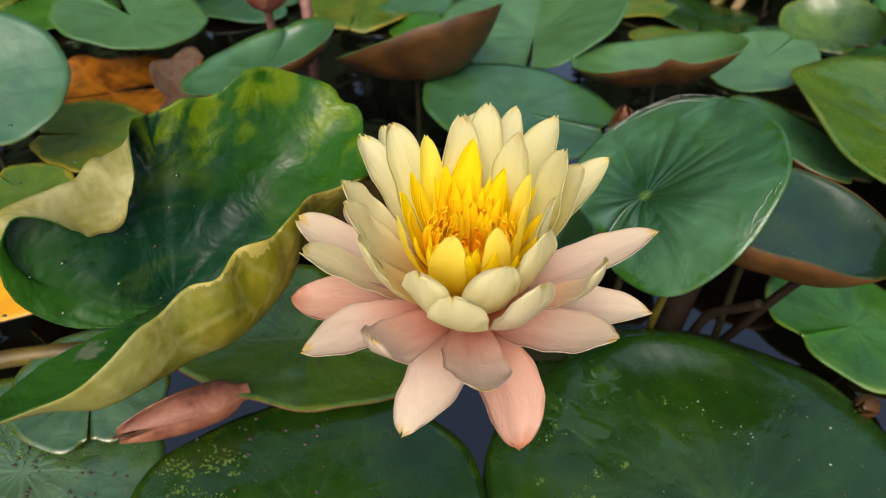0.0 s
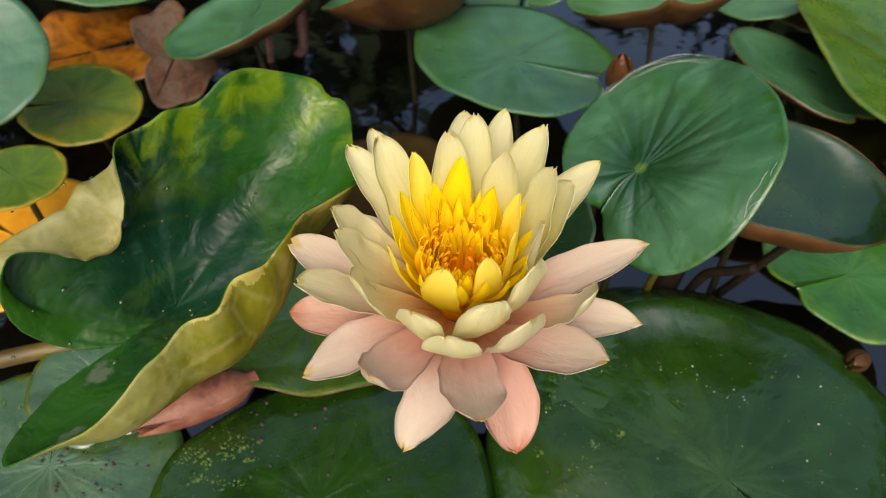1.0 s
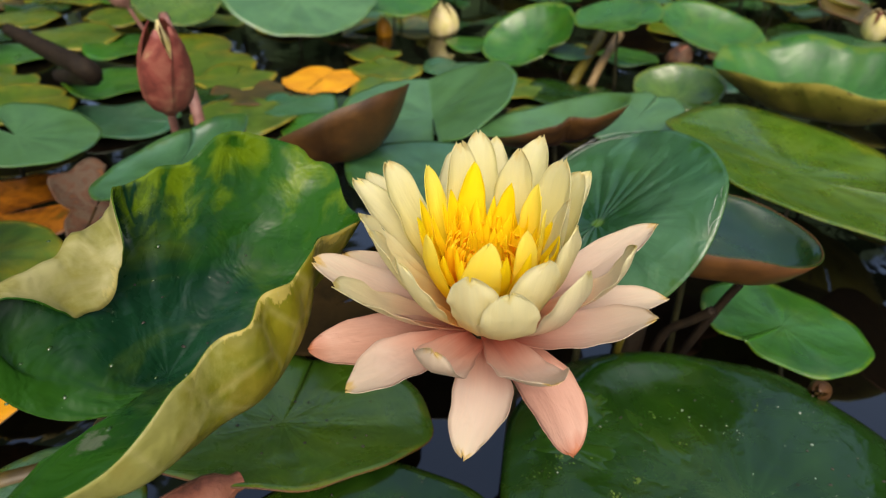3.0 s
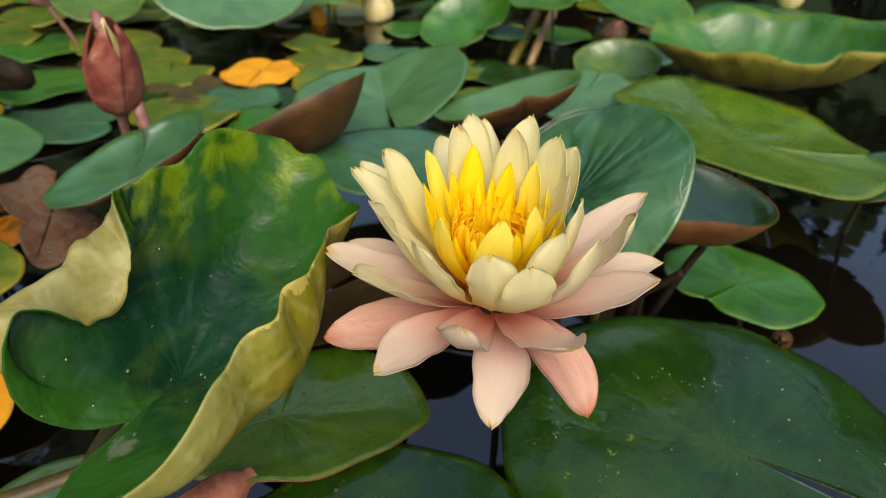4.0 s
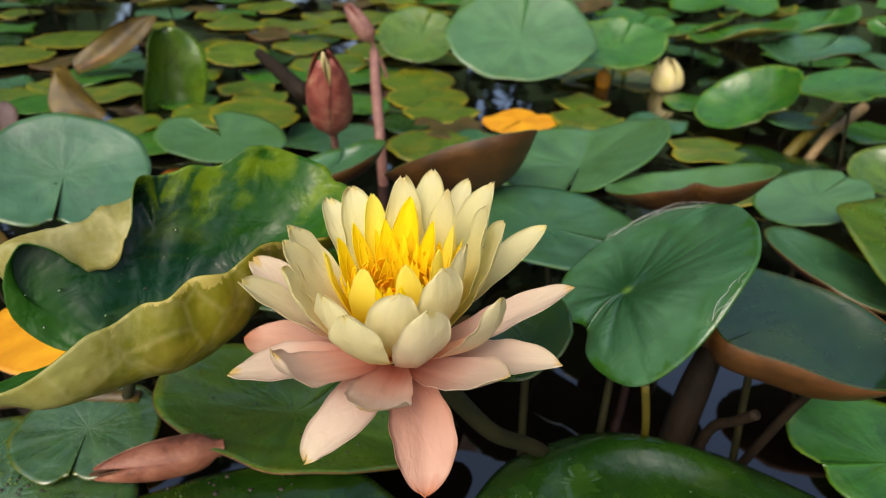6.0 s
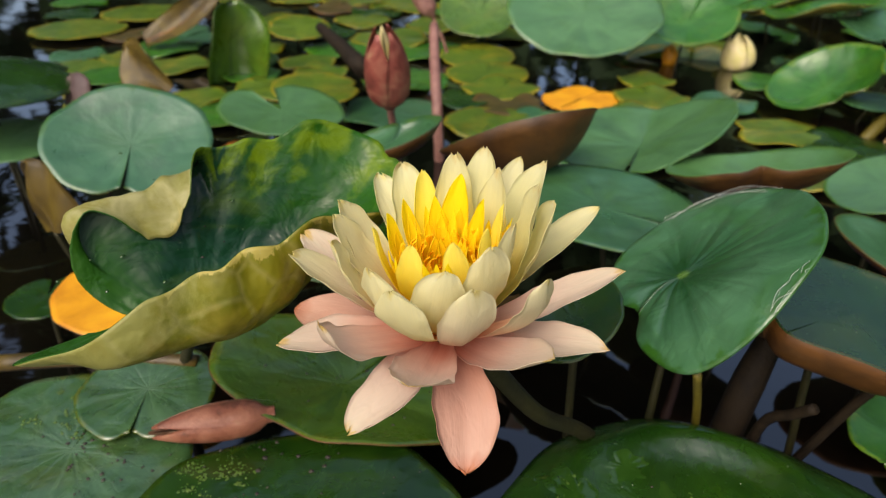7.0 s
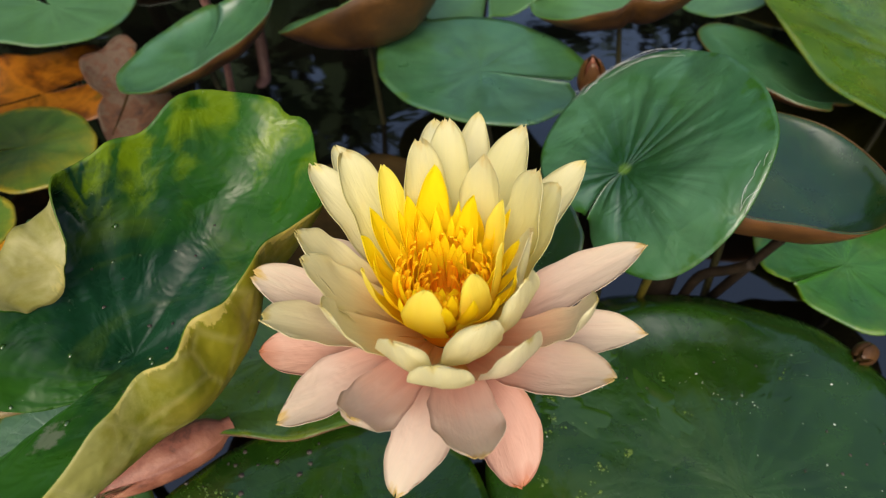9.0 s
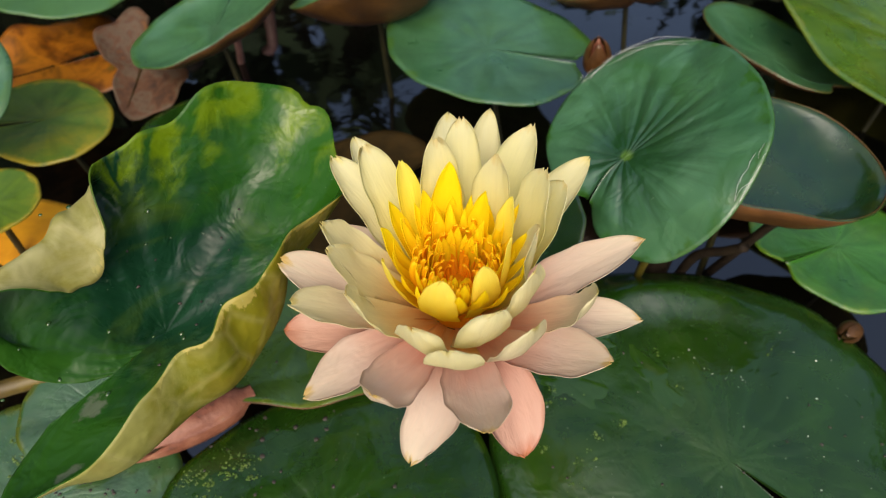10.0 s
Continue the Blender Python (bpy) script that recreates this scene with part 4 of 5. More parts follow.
def petal(tip, width, rise, end, mat, parent, z0=0.004, ring=0.008, cup=0.25, blunt=0.5, widest=0.58, seed=0, name="petal", hook=0.0, roll=0.0, late=0.0):
    """A petal from the bloom's base to its tip: rise and end are the slopes at base and tip, in degrees."""
    rng = np.random.RandomState(seed + 7)
    tip = np.array(tip, float)
    flat = tip - FC
    flat[2] = 0
    away = flat / max(np.linalg.norm(flat), 1e-6)
    up = np.array((0, 0, 1.0))
    B = FC + away * ring + up * z0
    L = np.linalg.norm(tip - B)
    d0 = away * math.cos(radians(rise)) + up * math.sin(radians(rise))
    d1 = away * math.cos(radians(end)) + up * math.sin(radians(end))
    n, m = (24, 13) if width > 0.007 else (12, 7)
    s = (1 - (1 - np.linspace(0, 1, n)) ** 1.6)[:, None]
    C1, C2 = B + d0 * L * (0.42 + 0.26 * late), tip - d1 * L * (0.36 - 0.12 * late)
    line = (1 - s) ** 3 * B + 3 * (1 - s) ** 2 * s * C1 + 3 * (1 - s) * s ** 2 * C2 + s ** 3 * tip
    tan = 3 * (1 - s) ** 2 * (C1 - B) + 6 * (1 - s) * s * (C2 - C1) + 3 * s ** 2 * (tip - C2)
    tan /= np.linalg.norm(tan, axis=1, keepdims=True)
    side = np.cross(up, away)
    twist = rng.uniform(-0.12, 0.12) + roll * away[0]
    side = side * math.cos(twist) + up * math.sin(twist)
    sv = s[:, 0]
    line = line + side * (width * rng.uniform(-0.16, 0.16) * np.sin(math.pi * sv))[:, None]
    past = np.clip((sv - widest) / (1 - widest), 0, 1)
    prof = np.where(sv < widest, 0.40 + 0.60 * np.sin(np.clip(sv / widest, 0, 1) * math.pi / 2), np.maximum(1 - past ** (1.7 + 1.3 * blunt), 0) ** (0.80 - 0.32 * blunt))
    prof = np.maximum(prof, 0.16 if blunt > 0.7 else 0.06)
    torn = rng.normal(size=m) * (0.9 if hook > 0.05 and blunt > 0.5 else 0.25)
    w = np.linspace(-1, 1, m)
    P = np.zeros((n, m, 3))
    uv = np.zeros((n, m, 2))
    ph = rng.uniform(0, 6.28, 3)
    for i in range(n):
        sd = side - tan[i] * (side @ tan[i])
        sd /= np.linalg.norm(sd)
        inner = np.cross(tan[i], sd)
        if i == 0:
            flip = 1.0 if inner @ up * 0.5 - inner @ away > 0 else -1.0
        inner = inner * flip
        half = 0.5 * width * prof[i]
        edge = np.abs(w)
        lift = half * edge ** 2 * cup * (1.35 - 0.5 * sv[i])
        lift = lift + width * prof[i] * hook * edge ** 2.2 * smooth(sv[i], 0.62, 0.95)
        lift = lift + prof[i] * width * (0.025 * np.sin(5 * w + ph[0] + 4 * sv[i]) + 0.10 * edge ** 3 * np.sin(10 * sv[i] + ph[1] + 1.5 * w) + 0.06 * edge ** 4 * np.sin(23 * sv[i] + ph[2] + 3 * w)) * (0.3 + 0.7 * sv[i]) * (0.55 if hook > 0.05 else 0.32)
        keel = -width * 0.022 * np.exp(-(w / 0.12) ** 2) * (1 - 0.7 * sv[i])
        half = half * (1 + 0.045 * np.sin(9 * sv[i] + ph[2] + 2.0 * np.sign(w)) + 0.025 * np.sin(27 * sv[i] + ph[0] + np.sign(w)))
        push = width * smooth(sv[i], 0.6, 1.0) * (0.06 * np.sin(4.5 * w + ph[1]) + 0.045 * np.sin(11 * w + ph[2]) + 0.05 * np.sin(2 * w + ph[0])) * (1 - 0.6 * sv[i] ** 8)
        push = push + width * 0.030 * torn * smooth(sv[i], 0.90, 1.0)
        curl = width * hook * 0.35 * smooth(sv[i], 0.72, 1.0) ** 2
        lift = lift + curl
        P[i] = line[i] + (half * w * (1 - 0.12 * cup * w * w))[:, None] * sd + (lift + keel)[:, None] * inner + push[:, None] * tan[i]
        uv[i, :, 0] = 0.5 + 0.5 * w * prof[i] + 3.0 * seed
        uv[i, :, 1] = sv[i]
    if np.dot(np.cross(P[n // 2, m // 2] - P[n // 2 - 1, m // 2], P[n // 2, m // 2 + 1] - P[n // 2, m // 2]), up * 0.5 - away) > 0:
        P, uv = P[:, ::-1], uv[:, ::-1]
    org = np.array(parent.location)
    return sheet(name, P - org, uv, 0.0002, (mat, mat), parent)


def bloom():
    base = base_at("water_lily", FC[0], FC[1], FC[2], "open peach and cream water lily with a golden centre", "water lily")
    rows = [
        # tip, width, slope at base, slope at tip, material, height of the base, cup, bluntness, lift of the tip's edges
        ((0.0313, 0.1173, 0.0985), 0.0215, 4, -46, PETAL_DUSK, 0.000, 0.22, 0.60, 0.03),
        ((-0.0062, 0.1130, 0.1095), 0.0190, 8, -28, PETAL_PINK, 0.001, 0.22, 0.40, 0.03),
        ((0.0158, 0.1072, 0.1385), 0.0210, 8, 40, PETAL_PINK, 0.003, 0.26, 0.8, 0.06),
        ((-0.0380, 0.1306, 0.1250), 0.0180, 5, 12, PETAL_PINK, 0.002, 0.22, 0.35, 0.03),
        ((-0.0156, 0.1172, 0.1470), 0.0180, 16, 84, PETAL_PINK, 0.003, 0.26, 0.6, 0.06),
        ((-0.0475, 0.1612, 0.1168), 0.0190, 8, -8, PETAL_DUSK, 0.000, 0.22, 0.60, 0.03),
        ((-0.0320, 0.1940, 0.1330), 0.0170, 14, 16, PETAL_PINK, 0.002, 0.25, 0.60, 0.03),
        ((-0.0440, 0.1670, 0.1476), 0.0180, 26, 30, PETAL_PINK, 0.004, 0.28, 0.85, 0.04),
        ((-0.0395, 0.1477, 0.1500), 0.0170, 18, 42, PETAL_BLUSH, 0.004, 0.35, 0.80, 0.06),
        ((0.0710, 0.1602, 0.1550), 0.0165, 27, 36, PETAL_PINK, 0.004, 0.26, 0.35, 0.03),
        ((0.0690, 0.1426, 0.1367), 0.0165, 20, 12, PETAL_PINK, 0.002, 0.26, 0.40, 0.03),
        ((0.0540, 0.1236, 0.1440), 0.0190, 10, 38, PETAL_PINK, 0.003, 0.32, 0.65, 0.04),
        ((0.0497, 0.1350, 0.1630), 0.0175, 28, 84, PETAL_BLUSH, 0.005, 0.28, 0.55, 0.06),
        ((0.0604, 0.1932, 0.1600), 0.0150, 38, 40, PETAL_CREAM, 0.005, 0.30, 0.50, 0.04),
        ((-0.0264, 0.2032, 0.1584), 0.0150, 38, 38, PETAL_CREAM, 0.005, 0.30, 0.75, 0.06),
        ((-0.0200, 0.2180, 0.1540), 0.0150, 30, 30, PETAL_CREAM, 0.004, 0.28, 0.60, 0.04),
        ((0.0150, 0.2240, 0.1580), 0.0160, 32, 28, PETAL_CREAM, 0.004, 0.28, 0.60, 0.04),
        ((0.0287, 0.2112, 0.1686), 0.0140, 42, 46, PETAL_CREAM, 0.006, 0.30, 0.55, 0.04),
        ((-0.0289, 0.1684, 0.1620), 0.0195, 38, 62, PETAL_CREAM, 0.006, 0.2, 0.75, 0.06),
        ((-0.0273, 0.1584, 0.1615), 0.0185, 38, 66, PETAL_CREAM, 0.006, 0.22, 0.7, 0.06),
        ((-0.0215, 0.1420, 0.1605), 0.0180, 36, 72, PETAL_CREAM, 0.006, 0.22, 0.7, 0.06),
        ((-0.0160, 0.1992, 0.1665), 0.0155, 44, 54, PETAL_BACK, 0.007, 0.18, 0.85, 0.08),
        ((0.0075, 0.1890, 0.1765), 0.0145, 57, 76, PETAL_BACK, 0.008, 0.18, 0.80, 0.06),
        ((0.0166, 0.1982, 0.1765), 0.0155, 50, 66, PETAL_BACK, 0.007, 0.18, 0.80, 0.06),
        ((0.0397, 0.1945, 0.1748), 0.0160, 48, 62, PETAL_BACK, 0.006, 0.18, 0.75, 0.08),
        ((0.0261, 0.1788, 0.1770), 0.0150, 58, 86, PETAL_BACK, 0.008, 0.22, 0.65, 0.06),
        ((0.0408, 0.1732, 0.1750), 0.0175, 46, 82, PETAL_BACK, 0.007, 0.22, 0.85, 0.06),
        ((0.0472, 0.1712, 0.1706), 0.0170, 36, 76, PETAL_BACK, 0.006, 0.25, 0.80, 0.08),
        ((0.0365, 0.1560, 0.1690), 0.0170, 46, 84, PETAL_BACK, 0.007, 0.2, 0.80, 0.08),
        ((0.0320, 0.1392, 0.1690), 0.0165, 44, 88, PETAL_CREAM, 0.007, 0.22, 0.6, 0.06),
        ((0.0302, 0.1248, 0.1622), 0.0180, 26, 86, PETAL_BLUSH, 0.005, 0.3, 0.6, 0.06),
        ((-0.0034, 0.1284, 0.1608), 0.0175, 30, 80, PETAL_CREAM, 0.006, 0.22, 0.62, 0.06),
        ((0.0062, 0.1210, 0.1598), 0.0180, 27, 86, PETAL_CREAM, 0.006, 0.22, 0.6, 0.06),
        ((0.0203, 0.1298, 0.1640), 0.0180, 34, 86, PETAL_CREAM, 0.007, 0.22, 0.62, 0.06),
        ((0.0060, 0.1415, 0.1645), 0.0128, 42, 90, PETAL_LEMON, 0.010, 0.16, 0.5, 0.05),
        ((0.0190, 0.1450, 0.1655), 0.0108, 46, 90, PETAL_LEMON, 0.010, 0.16, 0.5, 0.05),
        ((0.0278, 0.1540, 0.1670), 0.0105, 44, 88, PETAL_LEMON, 0.010, 0.2, 0.60, 0.05),
        ((-0.0107, 0.1517, 0.1630), 0.0115, 38, 84, PETAL_LEMON, 0.010, 0.2, 0.60, 0.05),
        ((-0.0108, 0.1664, 0.1610), 0.0095, 42, 82, PETAL_YELLOW, 0.010, 0.36, 0.40, 0.04),
        ((-0.0036, 0.1869, 0.1696), 0.0108, 48, 76, PETAL_LEMON, 0.010, 0.32, 0.80, 0.04),
        ((0.0119, 0.1825, 0.1720), 0.0112, 55, 84, PETAL_YELLOW, 0.010, 0.32, 0.55, 0.04),
        ((0.0222, 0.1727, 0.1680), 0.0090, 58, 86, PETAL_YELLOW, 0.010, 0.32, 0.40, 0.04),
        ((0.0300, 0.1685, 0.1690), 0.0110, 48, 86, PETAL_LEMON, 0.009, 0.35, 0.50, 0.04),
        ((0.0030, 0.1790, 0.1640), 0.0075, 55, 88, PETAL_YELLOW, 0.010, 0.30, 0.40, 0.04),
        ((-0.0080, 0.1765, 0.1625), 0.0075, 50, 84, PETAL_YELLOW, 0.010, 0.30, 0.40, 0.04),
    ]
    for i, (tip, wide, rise, end, mat, z0, cup, blunt, hook) in enumerate(rows):
        yellow = mat in (PETAL_YELLOW, PETAL_LEMON)
        pink = mat in (PETAL_PINK, PETAL_DUSK)
        petal(tip, wide, rise, end, mat, base, z0, 0.006 if yellow else 0.008, cup, blunt=blunt, widest=0.50 if yellow else 0.56, seed=i, hook=hook, roll=0.0 if yellow else 0.30 if pink else 0.15, late=0.8 if not pink and not yellow and tip[1] < 0.145 else 0.0)
    rng = np.random.RandomState(3)
    for i in range(56):
        a = i * 2.399963 + 0.4
        far = 0.0070 + 0.0175 * ((i * 7) % 56) / 56
        tip = FC + np.array((math.cos(a) * far, math.sin(a) * far + 0.001, 0.034 + 0.50 * (far - 0.0070) + rng.uniform(-0.003, 0.003) + 0.005 * max(math.sin(a), 0)))
        petal(tip, rng.uniform(0.0038, 0.0072), 60, 86 + rng.uniform(-12, 16), PETAL_YELLOW, base, 0.011, 0.006, 0.35, blunt=0.1, seed=100 + i)
    for i in range(84):
        a = i * 2.399963
        q = math.sqrt((i + 0.5) / 84)
        foot = FC + np.array((math.cos(a), math.sin(a), 0)) * (0.0015 + 0.0065 * q) + (0, 0, 0.020 - 0.004 * q)
        reach = 0.003 + 0.0125 * q + rng.uniform(-0.001, 0.001)
        top = FC + np.array((math.cos(a), math.sin(a), 0)) * reach + (0, 0, 0.028 + 0.009 * q + rng.uniform(-0.003, 0.002))
        bend = (foot + top) / 2 + np.array((math.cos(a), math.sin(a), 0)) * (0.002 + 0.003 * q)
        hook = top - np.array((math.cos(a), math.sin(a), 0)) * 0.0018 + (0, 0, 0.0006)
        wide = 0.0009 + 0.0006 * q
        n = 7
        s = np.linspace(0, 1, n)[:, None]
        line = (1 - s) ** 3 * foot + 3 * (1 - s) ** 2 * s * bend + 3 * (1 - s) * s ** 2 * top + s ** 3 * hook
        sd = np.array((-math.sin(a + rng.uniform(-0.5, 0.5)), math.cos(a), 0.0))
        w = np.array((-1, 0, 1.0))
        P = line[:, None, :] + (wide * (1 - 0.6 * s ** 3))[:, None, :] * w[None, :, None] * sd + np.abs(w)[None, :, None] * np.array((0, 0, 0.0003))
        uv = np.stack([np.broadcast_to(0.5 + 0.3 * w, (n, 3)) + i, np.broadcast_to(s * (0.35 + 0.65 * q), (n, 3))], axis=2)
        sheet("stamen", P - np.array(base.location), uv, 0.0005, (STAMEN, STAMEN), base)
    tube("stem", [(0, 0, 0.004), (0.014, 0.018, -0.025), (0.0335, 0.034, -0.06), (0.055, 0.062, -0.093), (0.08, 0.09, -0.14)], [0.006, 0.0042, 0.0038, 0.0038, 0.0038], STEM_IN_SHADE, base)
    heart = bmesh.new()
    bmesh.ops.create_uvsphere(heart, u_segments=20, v_segments=10, radius=0.0095)
    bmesh.ops.scale(heart, vec=(1, 1, 1.05), verts=heart.verts)
    bmesh.ops.translate(heart, vec=(0, 0, 0.012), verts=heart.verts)
    part("receptacle", heart, STAMEN, base)
    return base


bloom()


# ---- buds, spent bloom, stems and fallen leaves ----
def bud(name, label, foot, tip, radius, mat, inner, root=None, sepals=4, open_tip=0.25, seed=0, category="flower bud"):
    """A closed bloom: pointed sepals wrapped round an inner core, on its stem."""
    rng = np.random.RandomState(seed)
    foot, tip = np.array(foot, float), np.array(tip, float)
    ax = tip - foot
    L = np.linalg.norm(ax)
    ax /= L
    sd = np.cross(ax, (0.2, 0.9, 0.1))
    sd /= np.linalg.norm(sd)
    ot = np.cross(ax, sd)
    base = base_at(name, *foot, label, category)
    n, m = 14, 9
    s = np.linspace(0, 1, n)
    body = np.sin(np.clip(0.14 + 0.78 * s, 0, 1) ** 0.9 * math.pi) ** 0.7 * (0.22 + 0.78 * smooth(s, -0.02, 0.2))
    for layer, (mt, shrink, cnt, nm) in enumerate(((mat, 1.0, sepals, "sepal"), (inner, 0.86, 5, "petal"))):
        for k in range(cnt):
            a0 = 2 * math.pi * k / cnt + 0.5 * layer + rng.uniform(-0.1, 0.1)
            w = np.linspace(-1, 1, m)
            P = np.zeros((n, m, 3))
            uv = np.zeros((n, m, 2))
            for i in range(n):
                half = (math.pi / cnt) * 1.25 * (1 - 0.85 * s[i] ** 4)
                rr = radius * (1 + 0.04 * k) * (max(body[i], 0.10 + open_tip * 0.3) if layer == 0 else shrink * body[i] * max(1 - s[i] ** 3, 0.04))
                ang = a0 + half * w
                P[i] = (s[i] * L * (1.0 if layer == 0 else 1.04)) * ax + (rr * (1 - 0.05 * w * w) * np.cos(ang))[:, None] * sd + (rr * (1 - 0.05 * w * w) * np.sin(ang))[:, None] * ot
                uv[i, :, 0], uv[i, :, 1] = w, s[i]
            sheet(nm, P, uv, 0.0006, (mt, mt), base)
    if root is not None:
        root = np.array(root, float) - foot
        tube("stem", [(0, 0, 0) + ax * 0.006, root * 0.5 + np.array((0.004, 0, 0)), root], [0.0036, 0.0032, 0.0034], STEM_PINK, base)
    return base


bud("flower_bud", "closed dark red water lily bud on its stem", (-0.1407, 0.5350, 0.0729), (-0.1328, 0.5000, 0.1480), 0.0190, BUD, BUD_CREAM, (-0.1500, 0.5750, -0.06), seed=1, open_tip=0.6)
bud("flower_bud", "cream bud tipped with yellow among the pads", (0.2511, 1.2500, -0.0520), (0.2390, 1.2500, 0.0109), 0.0270, BUD_CREAM, BUD_CREAM, (0.2530, 1.2600, -0.0900), seed=2)
bud("flower_bud", "small ochre bud among yellowing pads", (0.1370, 1.2500, -0.0540), (0.1307, 1.2500, -0.0120), 0.0130, YELLOW_LEAF, BUD_CREAM, (0.1380, 1.2600, -0.0900), seed=3)
bud("flower_bud", "pinkish bud leaning over the far pads", (-0.2808, 1.1700, 0.0243), (-0.3269, 1.1700, 0.0887), 0.0164, STEM_PINK, BUD, (-0.2515, 1.1817, -0.0693), seed=4)
bud("flower_bud", "dull pinkish bud half hidden among the pads", (0.1300, 0.4080, 0.0400), (0.1260, 0.4010, 0.0690), 0.0085, UNDER_RUST, SPENT, (0.131, 0.412, -0.08), seed=8)
bud("flower_bud", "rusty bud beside a yellowing pad", (0.4738, 0.8190, 0.0067), (0.4891, 0.8190, 0.0383), 0.0164, DRY, SPENT, (0.4680, 0.8248, -0.0693), seed=9)
bud("flower_bud", "cream and pink bud at the pond's far side", (0.9243, 0.9594, 0.0067), (0.9009, 0.9360, 0.0536), 0.0211, BUD_CREAM, SPENT, (0.9302, 0.9652, -0.0693), seed=10)
bud("spent_bloom", "spent pink and tan water lily bloom lying on a pad", (-0.0800, 0.1860, 0.0320), (-0.1290, 0.1590, 0.0320), 0.0085, SPENT, DRY, None, seed=5, open_tip=0.9, category="spent flower")
bud("spent_bloom", "small dark red bud floating on the water", (0.2330, 0.2120, 0.0070), (0.2195, 0.2035, 0.0135), 0.0050, UNDER_BROWN, DARK_BROWN, None, seed=6, category="spent flower")


def loose_stem(label, pts, radii, mat, name="stem_piece"):
    base = base_at(name, *pts[0], label, "plant stem")
    tube("stalk", [np.array(p) - np.array(pts[0]) for p in pts], radii, mat, base)
    return base


loose_stem("mossy brown stem lying just above the water", [(-0.250, 0.185, 0.026), (-0.195, 0.200, 0.030), (-0.140, 0.212, 0.030)], [0.0048, 0.0045, 0.0042], BROWN_OLIVE)
loose_stem("thin pink stem standing behind the red bud", [(-0.1380, 0.7000, -0.0700), (-0.1419, 0.7000, 0.0101), (-0.1560, 0.7400, 0.0500), (-0.1747, 0.8000, 0.0904)], [0.0060, 0.0062, 0.0066, 0.0060], STEM_PINK)
loose_stem("dark dead stem leaning out of the water", [(-0.3480, 0.8420, 0.0690), (-0.2950, 0.7900, 0.0570), (-0.2458, 0.7400, 0.0442), (-0.3900, 1.1000, -0.0600)], [0.0070, 0.0100, 0.0115, 0.0095], STEM_DARK)
loose_stem("olive stem holding a far lily pad", [(0.4500, 1.0050, 0.0100), (0.4370, 0.9900, 0.0000), (0.3900, 0.9450, -0.0380), (0.3600, 0.9200, -0.0800)], [0.0085, 0.0085, 0.0085, 0.0085], STEM)
loose_stem("tan stem beside an olive stem", [(0.5000, 1.0400, 0.0000), (0.4550, 0.9800, -0.0110), (0.4190, 0.9300, -0.0200), (0.3800, 0.9000, -0.0800)], [0.0078, 0.0072, 0.0066, 0.0066], STEM_TAN)
loose_stem("dark stem under the rust-edged pad", [(0.1670, 0.2370, 0.0520), (0.1620, 0.2450, 0.040), (0.1540, 0.2560, 0.022), (0.150, 0.262, -0.02)], [0.0026, 0.0026, 0.0028, 0.0030], STEM_DARK)
loose_stem("dark stem under the rust-edged pad", [(0.1940, 0.2540, 0.0550), (0.1900, 0.2600, 0.036), (0.1800, 0.2750, -0.02)], [0.0024, 0.0026, 0.0028], STEM_DARK)
loose_stem("brown root mass rising from the water", [(0.1400, 0.2700, -0.02), (0.1480, 0.2780, 0.030), (0.1560, 0.2860, 0.062)], [0.0090, 0.0085, 0.0060], STEM_DARK)
loose_stem("thin olive stem under the veined pad", [(0.1120, 0.2250, 0.070), (0.1200, 0.2450, 0.030), (0.1260, 0.2600, -0.02)], [0.0020, 0.0021, 0.0022], STEM)


leaves = [
    dict(label="decaying orange and brown leaf in the water", c=(-0.2750, 0.5050, 0.0080), r=0.0620, n=(0.06, -0.05), e=(0.1, 0.1), notch=30, gap=8, ruffle=(0.09, 5), wave=0.12, depth=0.004, power=2, mats=(DECAY, DECAY)),
    dict(label="dry curled brown leaf with grey patches", c=(-0.1950, 0.4750, 0.0250), r=0.0360, n=(0.14, -0.45), e=(-0.22, -0.22), notch=80, gap=6, ruffle=(0.12, 4), bite=(200, 30, 0.25), wave=0.16, depth=0.006, power=2, mats=(DRY, DRY)),
    dict(label="yellowed leaf floating under the curled leaf", c=(-0.2500, 0.3000, 0.0040), r=0.0560, notch=150, gap=4, wave=0.02, mats=(YELLOW_LEAF, DECAY)),
    dict(label="orange fallen leaf floating behind the pads", c=(0.0020, 0.9820, -0.0420), r=0.0570, n=(-0.03, -0.04), notch=60, wave=0.05, mats=(YELLOW_LEAF, DECAY)),
]
for i, spec in enumerate(leaves):
    lily_pad(seed=300 + i, stem=False, group="", name="fallen_leaf", category="fallen leaf", **spec)


